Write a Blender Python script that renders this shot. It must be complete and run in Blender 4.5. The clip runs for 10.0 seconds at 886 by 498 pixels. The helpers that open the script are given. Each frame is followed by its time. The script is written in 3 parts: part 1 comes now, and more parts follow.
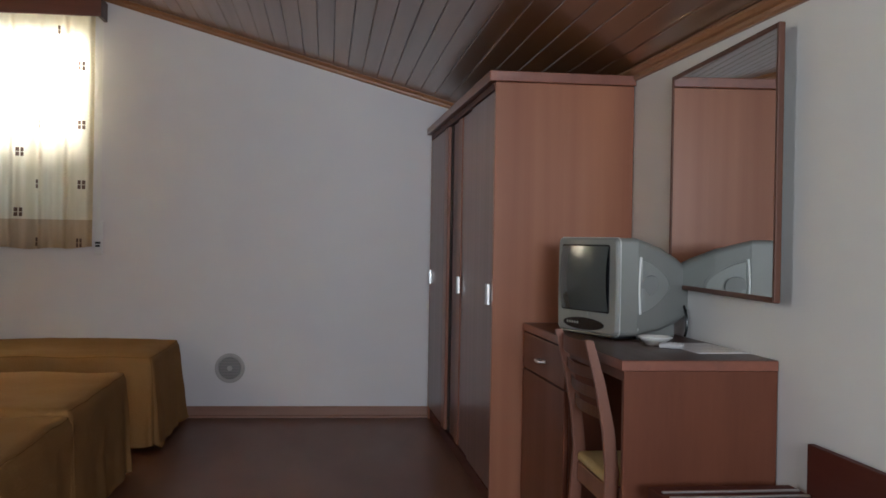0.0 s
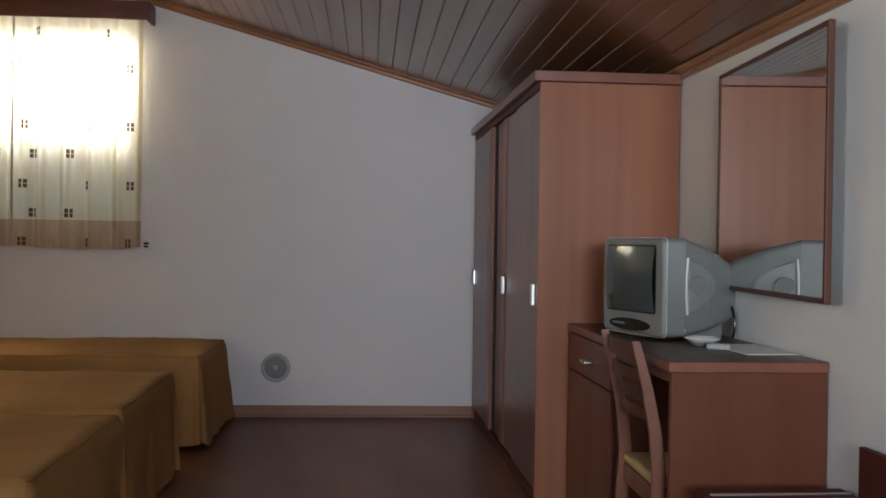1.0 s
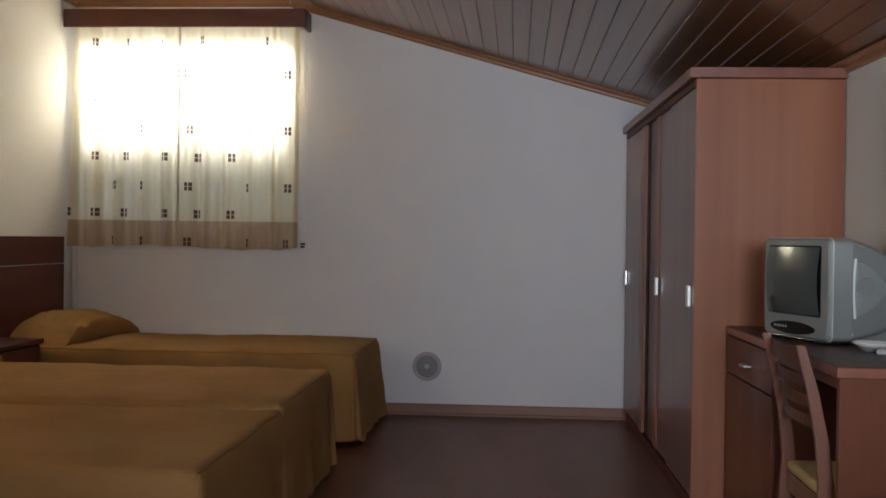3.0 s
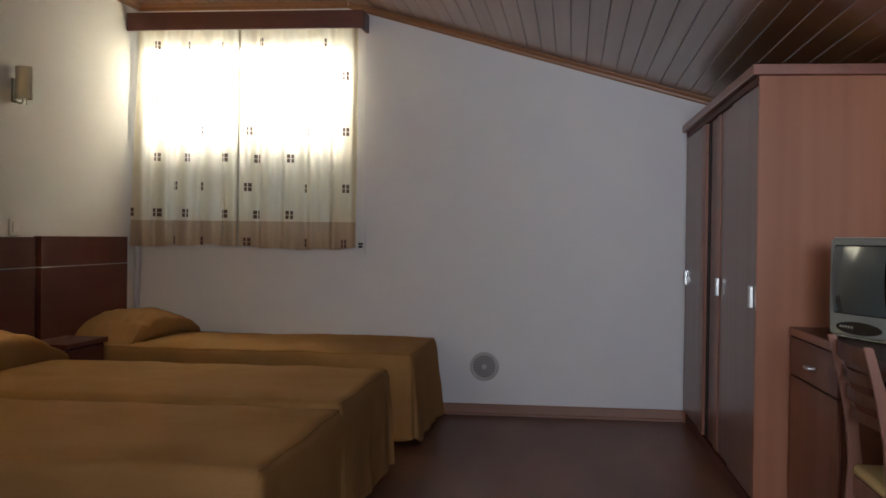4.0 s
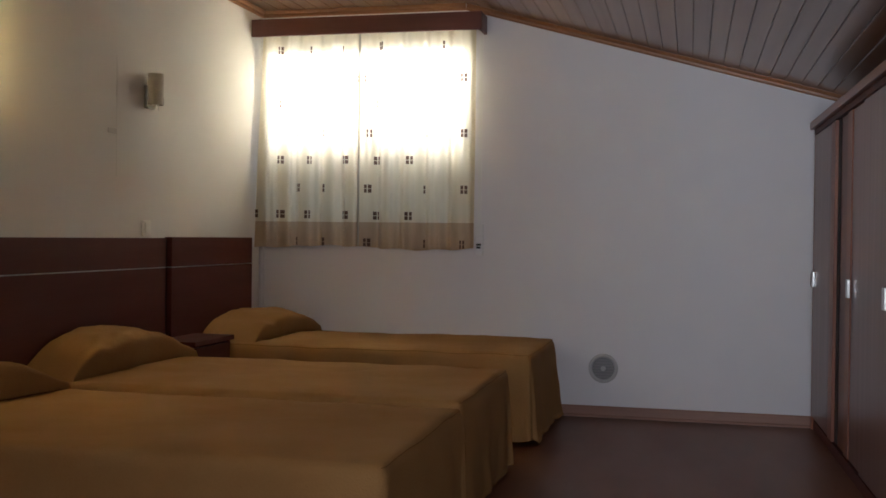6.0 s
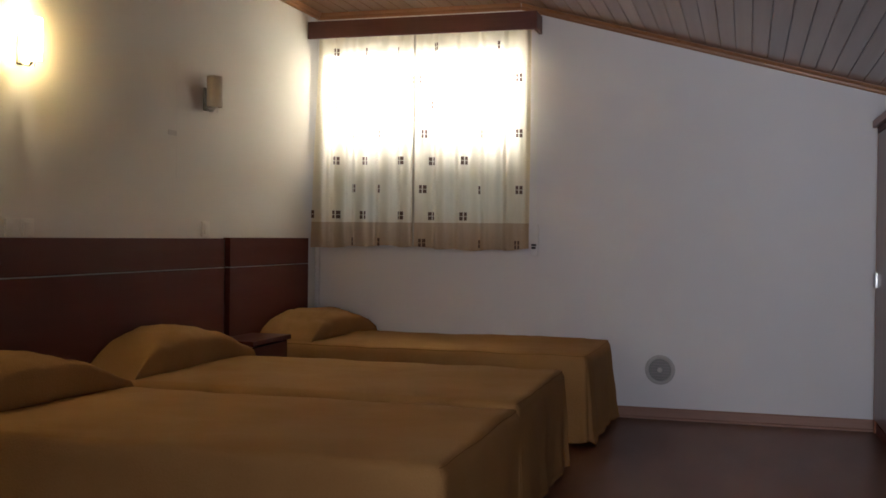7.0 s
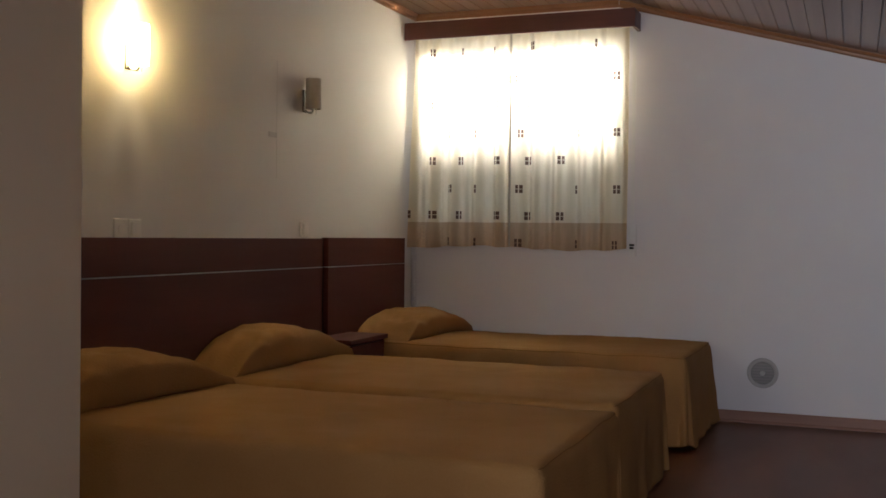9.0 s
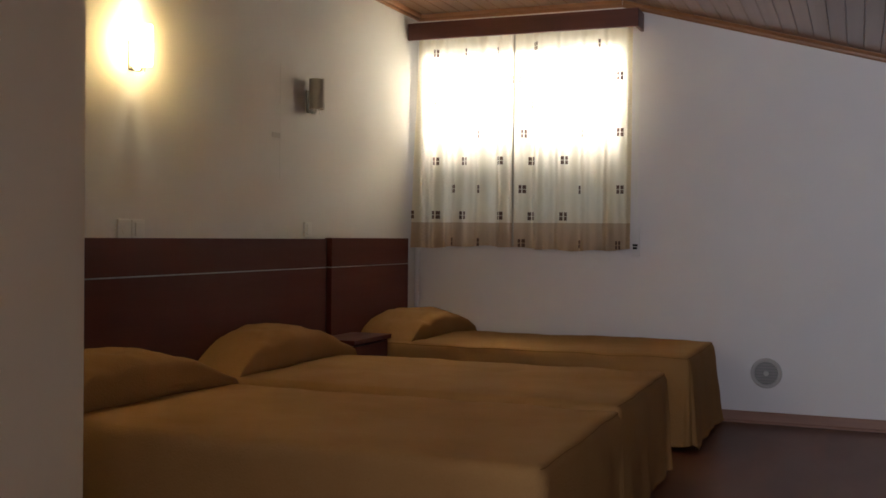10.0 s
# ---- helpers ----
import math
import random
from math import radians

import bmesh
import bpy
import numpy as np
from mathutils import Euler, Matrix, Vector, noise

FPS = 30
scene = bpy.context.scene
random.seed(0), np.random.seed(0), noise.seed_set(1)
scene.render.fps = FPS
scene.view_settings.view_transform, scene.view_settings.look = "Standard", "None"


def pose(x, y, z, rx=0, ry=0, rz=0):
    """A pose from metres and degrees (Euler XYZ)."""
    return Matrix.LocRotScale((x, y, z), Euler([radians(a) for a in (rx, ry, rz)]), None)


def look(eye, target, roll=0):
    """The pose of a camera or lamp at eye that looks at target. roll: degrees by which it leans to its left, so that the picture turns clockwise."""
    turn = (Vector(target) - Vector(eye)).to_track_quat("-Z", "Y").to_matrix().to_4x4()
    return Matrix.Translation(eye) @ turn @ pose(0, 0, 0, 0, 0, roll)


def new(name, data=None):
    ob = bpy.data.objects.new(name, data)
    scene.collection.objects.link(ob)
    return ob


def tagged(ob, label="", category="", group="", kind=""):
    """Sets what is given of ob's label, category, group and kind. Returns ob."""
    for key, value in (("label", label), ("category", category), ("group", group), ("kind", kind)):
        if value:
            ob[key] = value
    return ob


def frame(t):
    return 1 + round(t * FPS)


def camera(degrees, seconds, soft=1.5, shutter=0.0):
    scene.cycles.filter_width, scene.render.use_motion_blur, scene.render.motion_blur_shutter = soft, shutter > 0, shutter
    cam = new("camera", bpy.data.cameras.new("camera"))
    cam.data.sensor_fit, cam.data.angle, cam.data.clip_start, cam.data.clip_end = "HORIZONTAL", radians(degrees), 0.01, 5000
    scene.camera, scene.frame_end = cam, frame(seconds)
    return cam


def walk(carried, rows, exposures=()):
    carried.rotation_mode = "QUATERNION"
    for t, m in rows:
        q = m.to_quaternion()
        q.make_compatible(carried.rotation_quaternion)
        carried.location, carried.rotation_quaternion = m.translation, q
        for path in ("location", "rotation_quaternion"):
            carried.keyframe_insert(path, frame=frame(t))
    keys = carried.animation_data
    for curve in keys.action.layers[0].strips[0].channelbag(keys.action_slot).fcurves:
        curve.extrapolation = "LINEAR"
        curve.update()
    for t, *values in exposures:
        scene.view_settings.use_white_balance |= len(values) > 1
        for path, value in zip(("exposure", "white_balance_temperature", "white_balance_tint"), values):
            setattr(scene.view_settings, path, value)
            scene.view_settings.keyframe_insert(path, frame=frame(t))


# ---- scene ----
cam = camera(45.93, 10.0, soft=1.6)
# seconds, eye x y z, yaw, pitch, roll
PATH = [
    (0.0, 0.028, 0.006, 1.075, -6.30, -0.38, 0.98),
    (0.5, 0.022, 0.002, 1.077, -5.38, -0.42, 0.93),
    (1.0, 0.020, 0.003, 1.078, -3.95, -0.44, 0.88),
    (1.5, 0.014, 0.002, 1.079, -1.97, -0.48, 0.86),
    (2.0, 0.006, 0.002, 1.081, 0.09, -0.52, 0.85),
    (2.5, 0.000, 0.000, 1.080, 2.11, -0.54, 0.81),
    (3.0, -0.006, -0.001, 1.082, 4.03, -0.58, 0.79),
    (4.5, -0.019, 0.004, 1.082, 8.67, -0.64, 0.74),
    (5.0, -0.024, 0.000, 1.083, 10.44, -0.65, 0.74),
    (5.5, -0.028, -0.001, 1.079, 11.96, -0.64, 0.72),
    (7.0, -0.048, -0.010, 1.078, 16.25, -0.65, 0.67),
    (7.5, -0.055, -0.008, 1.074, 17.76, -0.64, 0.64),
    (8.0, -0.056, -0.003, 1.073, 19.23, -0.64, 0.57),
    (8.5, -0.059, -0.002, 1.074, 20.41, -0.66, 0.60),
    (9.0, -0.062, -0.004, 1.076, 21.41, -0.69, 0.65),
    (9.5, -0.060, -0.005, 1.074, 21.77, -0.69, 0.60),
    (10.0, -0.055, -0.005, 1.076, 21.65, -0.68, 0.62),
]
EXPOSE = [(0.0, 2.56, 5940, 9), (3.0, 2.49, 5900, 9), (4.5, 2.38, 5860, 10), (5.5, 2.32, 5870, 11), (8.0, 2.30, 5990, 14), (10.0, 2.29, 6040, 14)]
walk(cam, [(t, pose(x, y, z, 90 + p, -r, w)) for t, x, y, z, w, p, r in PATH], EXPOSE)

# ---- the plan, in metres ----
BACK, LEFT, REAR = 6.38, -2.78, -3.0
NOOK, NOOK_END = -2.20, 2.50          # the wall of the entry side, and where it steps back to the bed wall
PART_X, PART_Y = -0.10, -0.50          # added, unseen partition: holds rear light off the left, ends at the passage
KNEE_X, FLAT_Z, SLOPE = -1.42, 2.535, 0.2778
RW = pose(1.28, 3.5, 0, 0, 0, 1.06)   # the right-hand wall: local y runs along it, local -x into the room
WIN_X0, WIN_X1, WIN_Z0, WIN_Z1 = -2.725, -1.385, 1.06, 2.37


def ceil_z(x):
    return FLAT_Z if x < KNEE_X else FLAT_Z - SLOPE * (x - KNEE_X)


# ---- world, sun, large lights ----
SUN_ELEV, SUN_AZ = 22.0, -1.5
world = bpy.data.worlds.new("sky")
scene.world = world
world.use_nodes = True
wn = world.node_tree.nodes
sky = wn.new("ShaderNodeTexSky")
sky.sky_type, sky.sun_disc = "NISHITA", False
sky.sun_elevation, sky.sun_rotation = radians(SUN_ELEV), radians(SUN_AZ)
wn["Background"].inputs["Strength"].default_value = 0.066
world.node_tree.links.new(sky.outputs["Color"], wn["Background"].inputs["Color"])
sun = new("sun", bpy.data.lights.new("sun", "SUN"))
sun.data.energy, sun.data.angle, sun.data.color = 5.0, radians(4.4), (1.0, 0.975, 0.94)
sun.matrix_world = look((3 * math.sin(radians(SUN_AZ)), BACK + 8, 6), (3 * math.sin(radians(SUN_AZ)) - math.sin(radians(SUN_AZ)), BACK + 8 - math.cos(radians(SUN_AZ)), 6 - math.tan(radians(SUN_ELEV))))


def area_lamp(name, m, w, h, watts, color):
    lamp = new(name, bpy.data.lights.new(name, "AREA"))
    lamp.data.shape, lamp.data.size, lamp.data.size_y = "RECTANGLE", w, h
    lamp.data.energy, lamp.data.color = watts, color
    lamp.matrix_world = m
    return lamp


# fill light from behind the camera, set in an added, unseen rear window
ADDED_REAR_WIN = (-0.20, 0.95, 0.97, 1.97)  # x0, x1, z0, z1
rear = area_lamp("rear_fill_light", look((0.375, REAR - 0.02, 1.47), (0.33, REAR + 2, 3.60)), 1.10, 0.90, 34, (0.91, 0.94, 1.0))
rear.data.spread = radians(150)
# a weaker fill beside the camera, in an entry-wall window that is added too
ADDED_SIDE_WIN = (-0.30, 0.80, 0.92, 2.12)  # y0, y1, z0, z1
area_lamp("side_fill_light", look((NOOK - 0.03, 0.25, 1.52), (NOOK + 2, 0.25, 1.52)), 1.06, 1.16, 4.2, (0.93, 0.95, 1.0))

# ---- materials ----
MATS = {}


def material(name, color, rough=0.6, metal=0.0, vary=0.12, scale=6.0, fine=60.0, bump=0.15, coat=0.0, stretch=(1, 1, 1), color2=None, sheen=0.0, spec=0.5, per_object=0.0):
    """Principled surface with coarse and fine variation and a fine relief."""
    if name in MATS:
        return MATS[name]
    m = bpy.data.materials.new(name)
    m.use_nodes = True
    nt, ln = m.node_tree.nodes, m.node_tree.links
    b = nt["Principled BSDF"]
    tc = nt.new("ShaderNodeTexCoord")
    mp = nt.new("ShaderNodeMapping")
    mp.inputs["Scale"].default_value = stretch
    ln.new(tc.outputs["Object"], mp.inputs["Vector"])
    n1, n2 = nt.new("ShaderNodeTexNoise"), nt.new("ShaderNodeTexNoise")
    n1.inputs["Scale"].default_value, n1.inputs["Detail"].default_value = scale, 4
    n2.inputs["Scale"].default_value, n2.inputs["Detail"].default_value = fine, 3
    for n in (n1, n2):
        ln.new(mp.outputs["Vector"], n.inputs["Vector"])
    mix = nt.new("ShaderNodeMix")
    mix.data_type = "RGBA"
    c2 = color2 or tuple(c * (1 - 2 * vary) for c in color)
    mix.inputs[6].default_value, mix.inputs[7].default_value = (*color, 1), (*c2, 1)
    add = nt.new("ShaderNodeMath")
    add.operation = "MULTIPLY_ADD"
    add.inputs[1].default_value = 0.45
    ln.new(n2.outputs["Fac"], add.inputs[0])
    sub = nt.new("ShaderNodeMath")
    sub.operation = "MULTIPLY_ADD"
    sub.inputs[1].default_value, sub.inputs[2].default_value = 1.5, -0.5
    ln.new(n1.outputs["Fac"], sub.inputs[0])
    ln.new(sub.outputs[0], add.inputs[2])
    if per_object:
        oi = nt.new("ShaderNodeObjectInfo")
        po = nt.new("ShaderNodeMath")
        po.operation = "MULTIPLY_ADD"
        po.inputs[1].default_value = per_object
        ln.new(oi.outputs["Random"], po.inputs[0])
        ln.new(add.outputs[0], po.inputs[2])
        add = po
    add.use_clamp = True
    ln.new(add.outputs[0], mix.inputs[0])
    ln.new(mix.outputs[2], b.inputs["Base Color"])
    rr = nt.new("ShaderNodeMapRange")
    rr.inputs["To Min"].default_value, rr.inputs["To Max"].default_value = rough * 0.85, min(1, rough * 1.15)
    ln.new(n1.outputs["Fac"], rr.inputs["Value"])
    ln.new(rr.outputs[0], b.inputs["Roughness"])
    b.inputs["Metallic"].default_value = metal
    b.inputs["Specular IOR Level"].default_value = spec
    if coat:
        b.inputs["Coat Weight"].default_value, b.inputs["Coat Roughness"].default_value = coat, 0.12
    if sheen:
        b.inputs["Sheen Weight"].default_value = sheen
    if bump:
        bp = nt.new("ShaderNodeBump")
        bp.inputs["Strength"].default_value, bp.inputs["Distance"].default_value = bump, 0.004
        ln.new(n2.outputs["Fac"], bp.inputs["Height"])
        ln.new(bp.outputs["Normal"], b.inputs["Normal"])
    MATS[name] = m
    return m


def cloth_weave(name, color, translucent, color2=None, through_white=0.0):
    """Curtain cloth: diffuse mixed with light that passes through."""
    m = bpy.data.materials.new(name)
    m.use_nodes = True
    nt, ln = m.node_tree.nodes, m.node_tree.links
    nt.remove(nt["Principled BSDF"])
    out = nt["Material Output"]
    tc = nt.new("ShaderNodeTexCoord")
    n = nt.new("ShaderNodeTexNoise")
    n.inputs["Scale"].default_value = 14
    mp = nt.new("ShaderNodeMapping")
    mp.inputs["Scale"].default_value = (6, 1, 0.6)
    ln.new(tc.outputs["Object"], mp.inputs["Vector"])
    ln.new(mp.outputs["Vector"], n.inputs["Vector"])
    mix = nt.new("ShaderNodeMix")
    mix.data_type = "RGBA"
    mix.inputs[6].default_value = (*color, 1)
    mix.inputs[7].default_value = (*(color2 or [c * 0.8 for c in color]), 1)
    ln.new(n.outputs["Fac"], mix.inputs[0])
    d, tr, ms = nt.new("ShaderNodeBsdfDiffuse"), nt.new("ShaderNodeBsdfTranslucent"), nt.new("ShaderNodeMixShader")
    ln.new(mix.outputs[2], d.inputs["Color"])
    pale = nt.new("ShaderNodeMix")
    pale.data_type = "RGBA"
    pale.inputs[0].default_value = through_white
    pale.inputs[7].default_value = (0.80, 0.80, 0.80, 1)
    ln.new(mix.outputs[2], pale.inputs[6])
    ln.new(pale.outputs[2], tr.inputs["Color"])
    ms.inputs[0].default_value = translucent
    ln.new(d.outputs[0], ms.inputs[1])
    ln.new(tr.outputs[0], ms.inputs[2])
    ln.new(ms.outputs[0], out.inputs["Surface"])
    return m


WALL = material("wall_plaster", (0.80, 0.79, 0.80), 0.85, vary=0.02, scale=1.3, fine=220, bump=0.12, color2=(0.76, 0.745, 0.75))
BEDWALL = material("bed_wall_paint", (0.70, 0.68, 0.645), 0.85, vary=0.02, scale=1.3, fine=220, bump=0.12, color2=(0.655, 0.635, 0.60))
EASTWALL = material("low_wall_paint", (0.79, 0.785, 0.755), 0.85, vary=0.02, scale=1.3, fine=220, bump=0.12, color2=(0.75, 0.745, 0.71))
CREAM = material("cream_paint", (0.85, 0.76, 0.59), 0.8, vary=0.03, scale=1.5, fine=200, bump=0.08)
FLOOR = material("floor_laminate", (0.172, 0.066, 0.031), 0.37, vary=0.2, scale=1.0, fine=40, bump=0, stretch=(4, 1.2, 1), color2=(0.120, 0.045, 0.021), spec=0.2)
WOOD = material("cherry_veneer", (0.405, 0.176, 0.095), 0.33, vary=0.15, scale=0.8, fine=3.6, bump=0.02, stretch=(9, 9, 0.22), color2=(0.25, 0.095, 0.054), spec=0.22)
WOOD_H = material("cherry_veneer_lying", (0.29, 0.105, 0.060), 0.33, vary=0.15, scale=1.6, fine=14, bump=0.02, stretch=(9, 0.4, 9), color2=(0.18, 0.066, 0.043))
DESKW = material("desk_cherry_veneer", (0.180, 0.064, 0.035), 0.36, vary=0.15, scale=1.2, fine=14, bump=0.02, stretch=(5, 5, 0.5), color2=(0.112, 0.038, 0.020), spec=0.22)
DOORW = material("wardrobe_door_laminate", (0.185, 0.079, 0.061), 0.36, vary=0.1, scale=1.5, fine=14, bump=0.02, stretch=(9, 9, 0.35), color2=(0.13, 0.060, 0.047), coat=0.2, spec=0.4)
STILE = material("wardrobe_stile_veneer", (0.29, 0.125, 0.080), 0.38, vary=0.12, scale=1.2, fine=14, bump=0.02, stretch=(6, 6, 0.4), color2=(0.22, 0.090, 0.056), spec=0.25)
HEADB = material("dark_cherry_headboard", (0.105, 0.026, 0.016), 0.55, vary=0.2, scale=1.6, fine=14, bump=0.03, stretch=(6, 0.5, 6), color2=(0.075, 0.018, 0.011), spec=0.2)
CEIL = material("varnished_ceiling_boards", (0.235, 0.117, 0.053), 0.3, vary=0.2, scale=1.2, fine=12, bump=0.03, stretch=(14, 0.35, 14), color2=(0.165, 0.077, 0.033), coat=0.4)
MOULD = material("ceiling_moulding_wood", (0.33, 0.155, 0.066), 0.35, vary=0.2, scale=2, fine=16, bump=0.03, color2=(0.26, 0.115, 0.046))
SKIRT = material("skirting_wood", (0.34, 0.18, 0.12), 0.4, vary=0.15, scale=2, fine=18, bump=0.03, stretch=(0.5, 8, 8), color2=(0.25, 0.125, 0.08))
PELMET = material("pelmet_wood", (0.15, 0.046, 0.032), 0.4, vary=0.2, scale=2, fine=18, bump=0.03, stretch=(0.5, 8, 8))
SPREAD = material("mustard_bedspread", (0.37, 0.212, 0.078), 0.9, vary=0.08, scale=3, fine=150, bump=0.6, color2=(0.295, 0.156, 0.054), spec=0.08)
SEAM = material("bedspread_seam", (0.25, 0.130, 0.040), 0.9, vary=0.08, scale=9, fine=200, bump=0.2, spec=0.08)
BASE = material("dark_bed_base", (0.03, 0.022, 0.02), 0.7, vary=0.1)
CUSHION = material("yellow_seat_fabric", (0.55, 0.40, 0.19), 0.9, vary=0.1, scale=8, fine=260, bump=0.3, color2=(0.47, 0.35, 0.13))
CHAIRW = material("chair_beech", (0.25, 0.105, 0.062), 0.38, vary=0.15, scale=3, fine=20, bump=0.02, stretch=(8, 8, 0.6), color2=(0.185, 0.076, 0.045))
STEEL = material("brushed_metal", (0.72, 0.72, 0.70), 0.3, metal=1.0, vary=0.03, scale=8, fine=90, bump=0.03)
FRAMEW = material("mirror_frame_wood", (0.14, 0.058, 0.033), 0.4, vary=0.15, scale=3, fine=20, bump=0.02, color2=(0.08, 0.032, 0.02), spec=0.3)
GREYM = material("dull_aluminium", (0.42, 0.40, 0.38), 0.45, metal=0.8, vary=0.03, bump=0.02)
BRACKET = material("dull_dark_bracket", (0.16, 0.15, 0.14), 0.55, metal=0.5, vary=0.05, bump=0.02)
CHROME = material("chrome", (0.6, 0.6, 0.58), 0.3, metal=1.0, vary=0.02, bump=0)
TVGREY = material("silver_plastic", (0.265, 0.275, 0.257), 0.40, vary=0.05, scale=5, fine=300, bump=0.05, metal=0.15)
TVLIGHT = material("light_silver_plastic", (0.68, 0.70, 0.68), 0.35, vary=0.04, scale=5, fine=300, bump=0.03, metal=0.2)
TVPANEL = material("panel_plastic", (0.335, 0.35, 0.332), 0.36, vary=0.05, scale=6, fine=300, bump=0.04, metal=0.15)
TVDARK = material("grille_plastic", (0.25, 0.26, 0.247), 0.5, vary=0.06, scale=5, fine=400, bump=0.3)
BLACK = material("black_plastic", (0.012, 0.012, 0.013), 0.25, vary=0.1, bump=0.02)
SCREEN = material("screen_glass", (0.065, 0.078, 0.076), 0.05, vary=0.03, bump=0, coat=0.6)
WHITE = material("white_plastic", (0.80, 0.80, 0.78), 0.4, vary=0.03, bump=0.02)
# off-white, a little darker and warmer than the white plastic
SWITCH = material("off_white_switch_plastic", (0.76, 0.74, 0.69), 0.4, vary=0.05, bump=0.02)
CERAMIC = material("white_ceramic", (0.78, 0.77, 0.72), 0.2, vary=0.02, bump=0, coat=0.5)
PAPER = material("printed_paper", (0.82, 0.79, 0.77), 0.8, vary=0.05, scale=30, fine=200, bump=0.02)
INK = material("print_ink", (0.55, 0.50, 0.49), 0.8, vary=0.05, bump=0)
DESKTOP = material("desk_top_laminate", (0.095, 0.044, 0.031), 0.34, vary=0.15, scale=2, fine=16, bump=0.01, stretch=(9, 0.4, 9), spec=0.16)
GRAPHITE = material("vent_grey", (0.50, 0.49, 0.48), 0.5, vary=0.06, bump=0.05)
VENTIN = material("vent_mesh_grey", (0.26, 0.26, 0.26), 0.6, vary=0.1, fine=300, bump=0.3)
SLATG = material("vent_slat_grey", (0.30, 0.295, 0.29), 0.55, vary=0.08, bump=0.05)
# near-black colour for the shade inside open gaps
GAP_SHADE = material("gap_shade_dark", (0.02, 0.009, 0.006), 0.7, vary=0.1, bump=0)
OUTSIDE = material("outside_plaster", (0.55, 0.5, 0.43), 0.9, vary=0.08, scale=2, fine=40, bump=0.2)
CURTAIN = cloth_weave("cream_curtain_cloth", (0.82, 0.735, 0.53), 0.80, (0.76, 0.665, 0.45), 0.10)
BAND = cloth_weave("tan_curtain_hem", (0.60, 0.46, 0.31), 0.46, (0.53, 0.395, 0.255))
EDGE = cloth_weave("folded_curtain_edge", (0.60, 0.54, 0.42), 0.30)
PRINT = cloth_weave("brown_curtain_print", (0.18, 0.112, 0.078), 0.10)
SHADE_OFF = cloth_weave("frosted_lamp_shade", (0.52, 0.48, 0.44), 0.2)


def glass_material():
    m = bpy.data.materials.new("window_glass")
    m.use_nodes = True
    b = m.node_tree.nodes["Principled BSDF"]
    b.inputs["Transmission Weight"].default_value, b.inputs["Roughness"].default_value, b.inputs["IOR"].default_value = 1.0, 0.0, 1.45
    return m


def mirror_material():
    m = bpy.data.materials.new("mirror_silvering")
    m.use_nodes = True
    b = m.node_tree.nodes["Principled BSDF"]
    b.inputs["Base Color"].default_value = (0.86, 0.88, 0.87, 1)
    b.inputs["Metallic"].default_value, b.inputs["Roughness"].default_value = 1.0, 0.015
    return m


def glow_material(name, color, power):
    """Frosted glass round a lit bulb: it glows and lets light through."""
    m = bpy.data.materials.new(name)
    m.use_nodes = True
    nt, ln = m.node_tree.nodes, m.node_tree.links
    nt.remove(nt["Principled BSDF"])
    em, tr, add = nt.new("ShaderNodeEmission"), nt.new("ShaderNodeBsdfTranslucent"), nt.new("ShaderNodeAddShader")
    em.inputs["Color"].default_value, em.inputs["Strength"].default_value = (*color, 1), power
    tr.inputs["Color"].default_value = (0.85, 0.80, 0.68, 1)
    ln.new(em.outputs[0], add.inputs[0])
    ln.new(tr.outputs[0], add.inputs[1])
    ln.new(add.outputs[0], nt["Material Output"].inputs["Surface"])
    return m


GLASS, MIRROR = glass_material(), mirror_material()
SHADE_ON = glow_material("lit_lamp_shade", (1.0, 0.75, 0.33), 4.6)

# ---- mesh helpers ----


def finish(name, bm, mat, smooth=False):
    me = bpy.data.meshes.new(name)
    bmesh.ops.recalc_face_normals(bm, faces=bm.faces[:])
    bm.to_mesh(me)
    bm.free()
    me.materials.append(mat)
    if smooth:
        me.polygons.foreach_set("use_smooth", [True] * len(me.polygons))
    return me


def part(name, bm, mat, parent, label="", smooth=False, m=None):
    ob = new(name, finish(name, bm, mat, smooth))
    ob.parent = parent
    if m is not None:
        ob.matrix_local = m
    return tagged(ob, label)


def thing(name, label, category, m=None, group="", kind=""):
    ob = new(name)
    ob.empty_display_size = 0.1
    if m is not None:
        ob.matrix_world = m
    return tagged(ob, label, category, group, kind)


def solid(name, bm, mat, label, category="", kind="", smooth=False, m=None):
    ob = new(name, finish(name, bm, mat, smooth))
    if m is not None:
        ob.matrix_world = m
    return tagged(ob, label, category, "", kind)


def box(x0, x1, y0, y1, z0, z1, bevel=0.0, seg=2, bm=None):
    bm2 = bmesh.new()
    bmesh.ops.create_cube(bm2, size=1.0)
    bmesh.ops.transform(bm2, matrix=Matrix.LocRotScale(((x0 + x1) / 2, (y0 + y1) / 2, (z0 + z1) / 2), None, (x1 - x0, y1 - y0, z1 - z0)), verts=bm2.verts)
    if bevel:
        bmesh.ops.bevel(bm2, geom=bm2.edges[:], offset=bevel, segments=seg, affect="EDGES", profile=0.5)
    if bm is None:
        return bm2
    me = bpy.data.meshes.new("tmp")
    bm2.to_mesh(me)
    bm2.free()
    bm.from_mesh(me)
    bpy.data.meshes.remove(me)
    return bm


def cylinder(r0, r1, length, m, seg=24, bm=None, bevel=0.0):
    bm = bm or bmesh.new()
    bmesh.ops.create_cone(bm, cap_ends=True, segments=seg, radius1=r0, radius2=r1, depth=length, matrix=m)
    return bm


def tube(points, r, seg=8, bm=None):
    """A round rod along a line of points."""
    bm = bm or bmesh.new()
    pts = [Vector(p) for p in points]
    rings = []
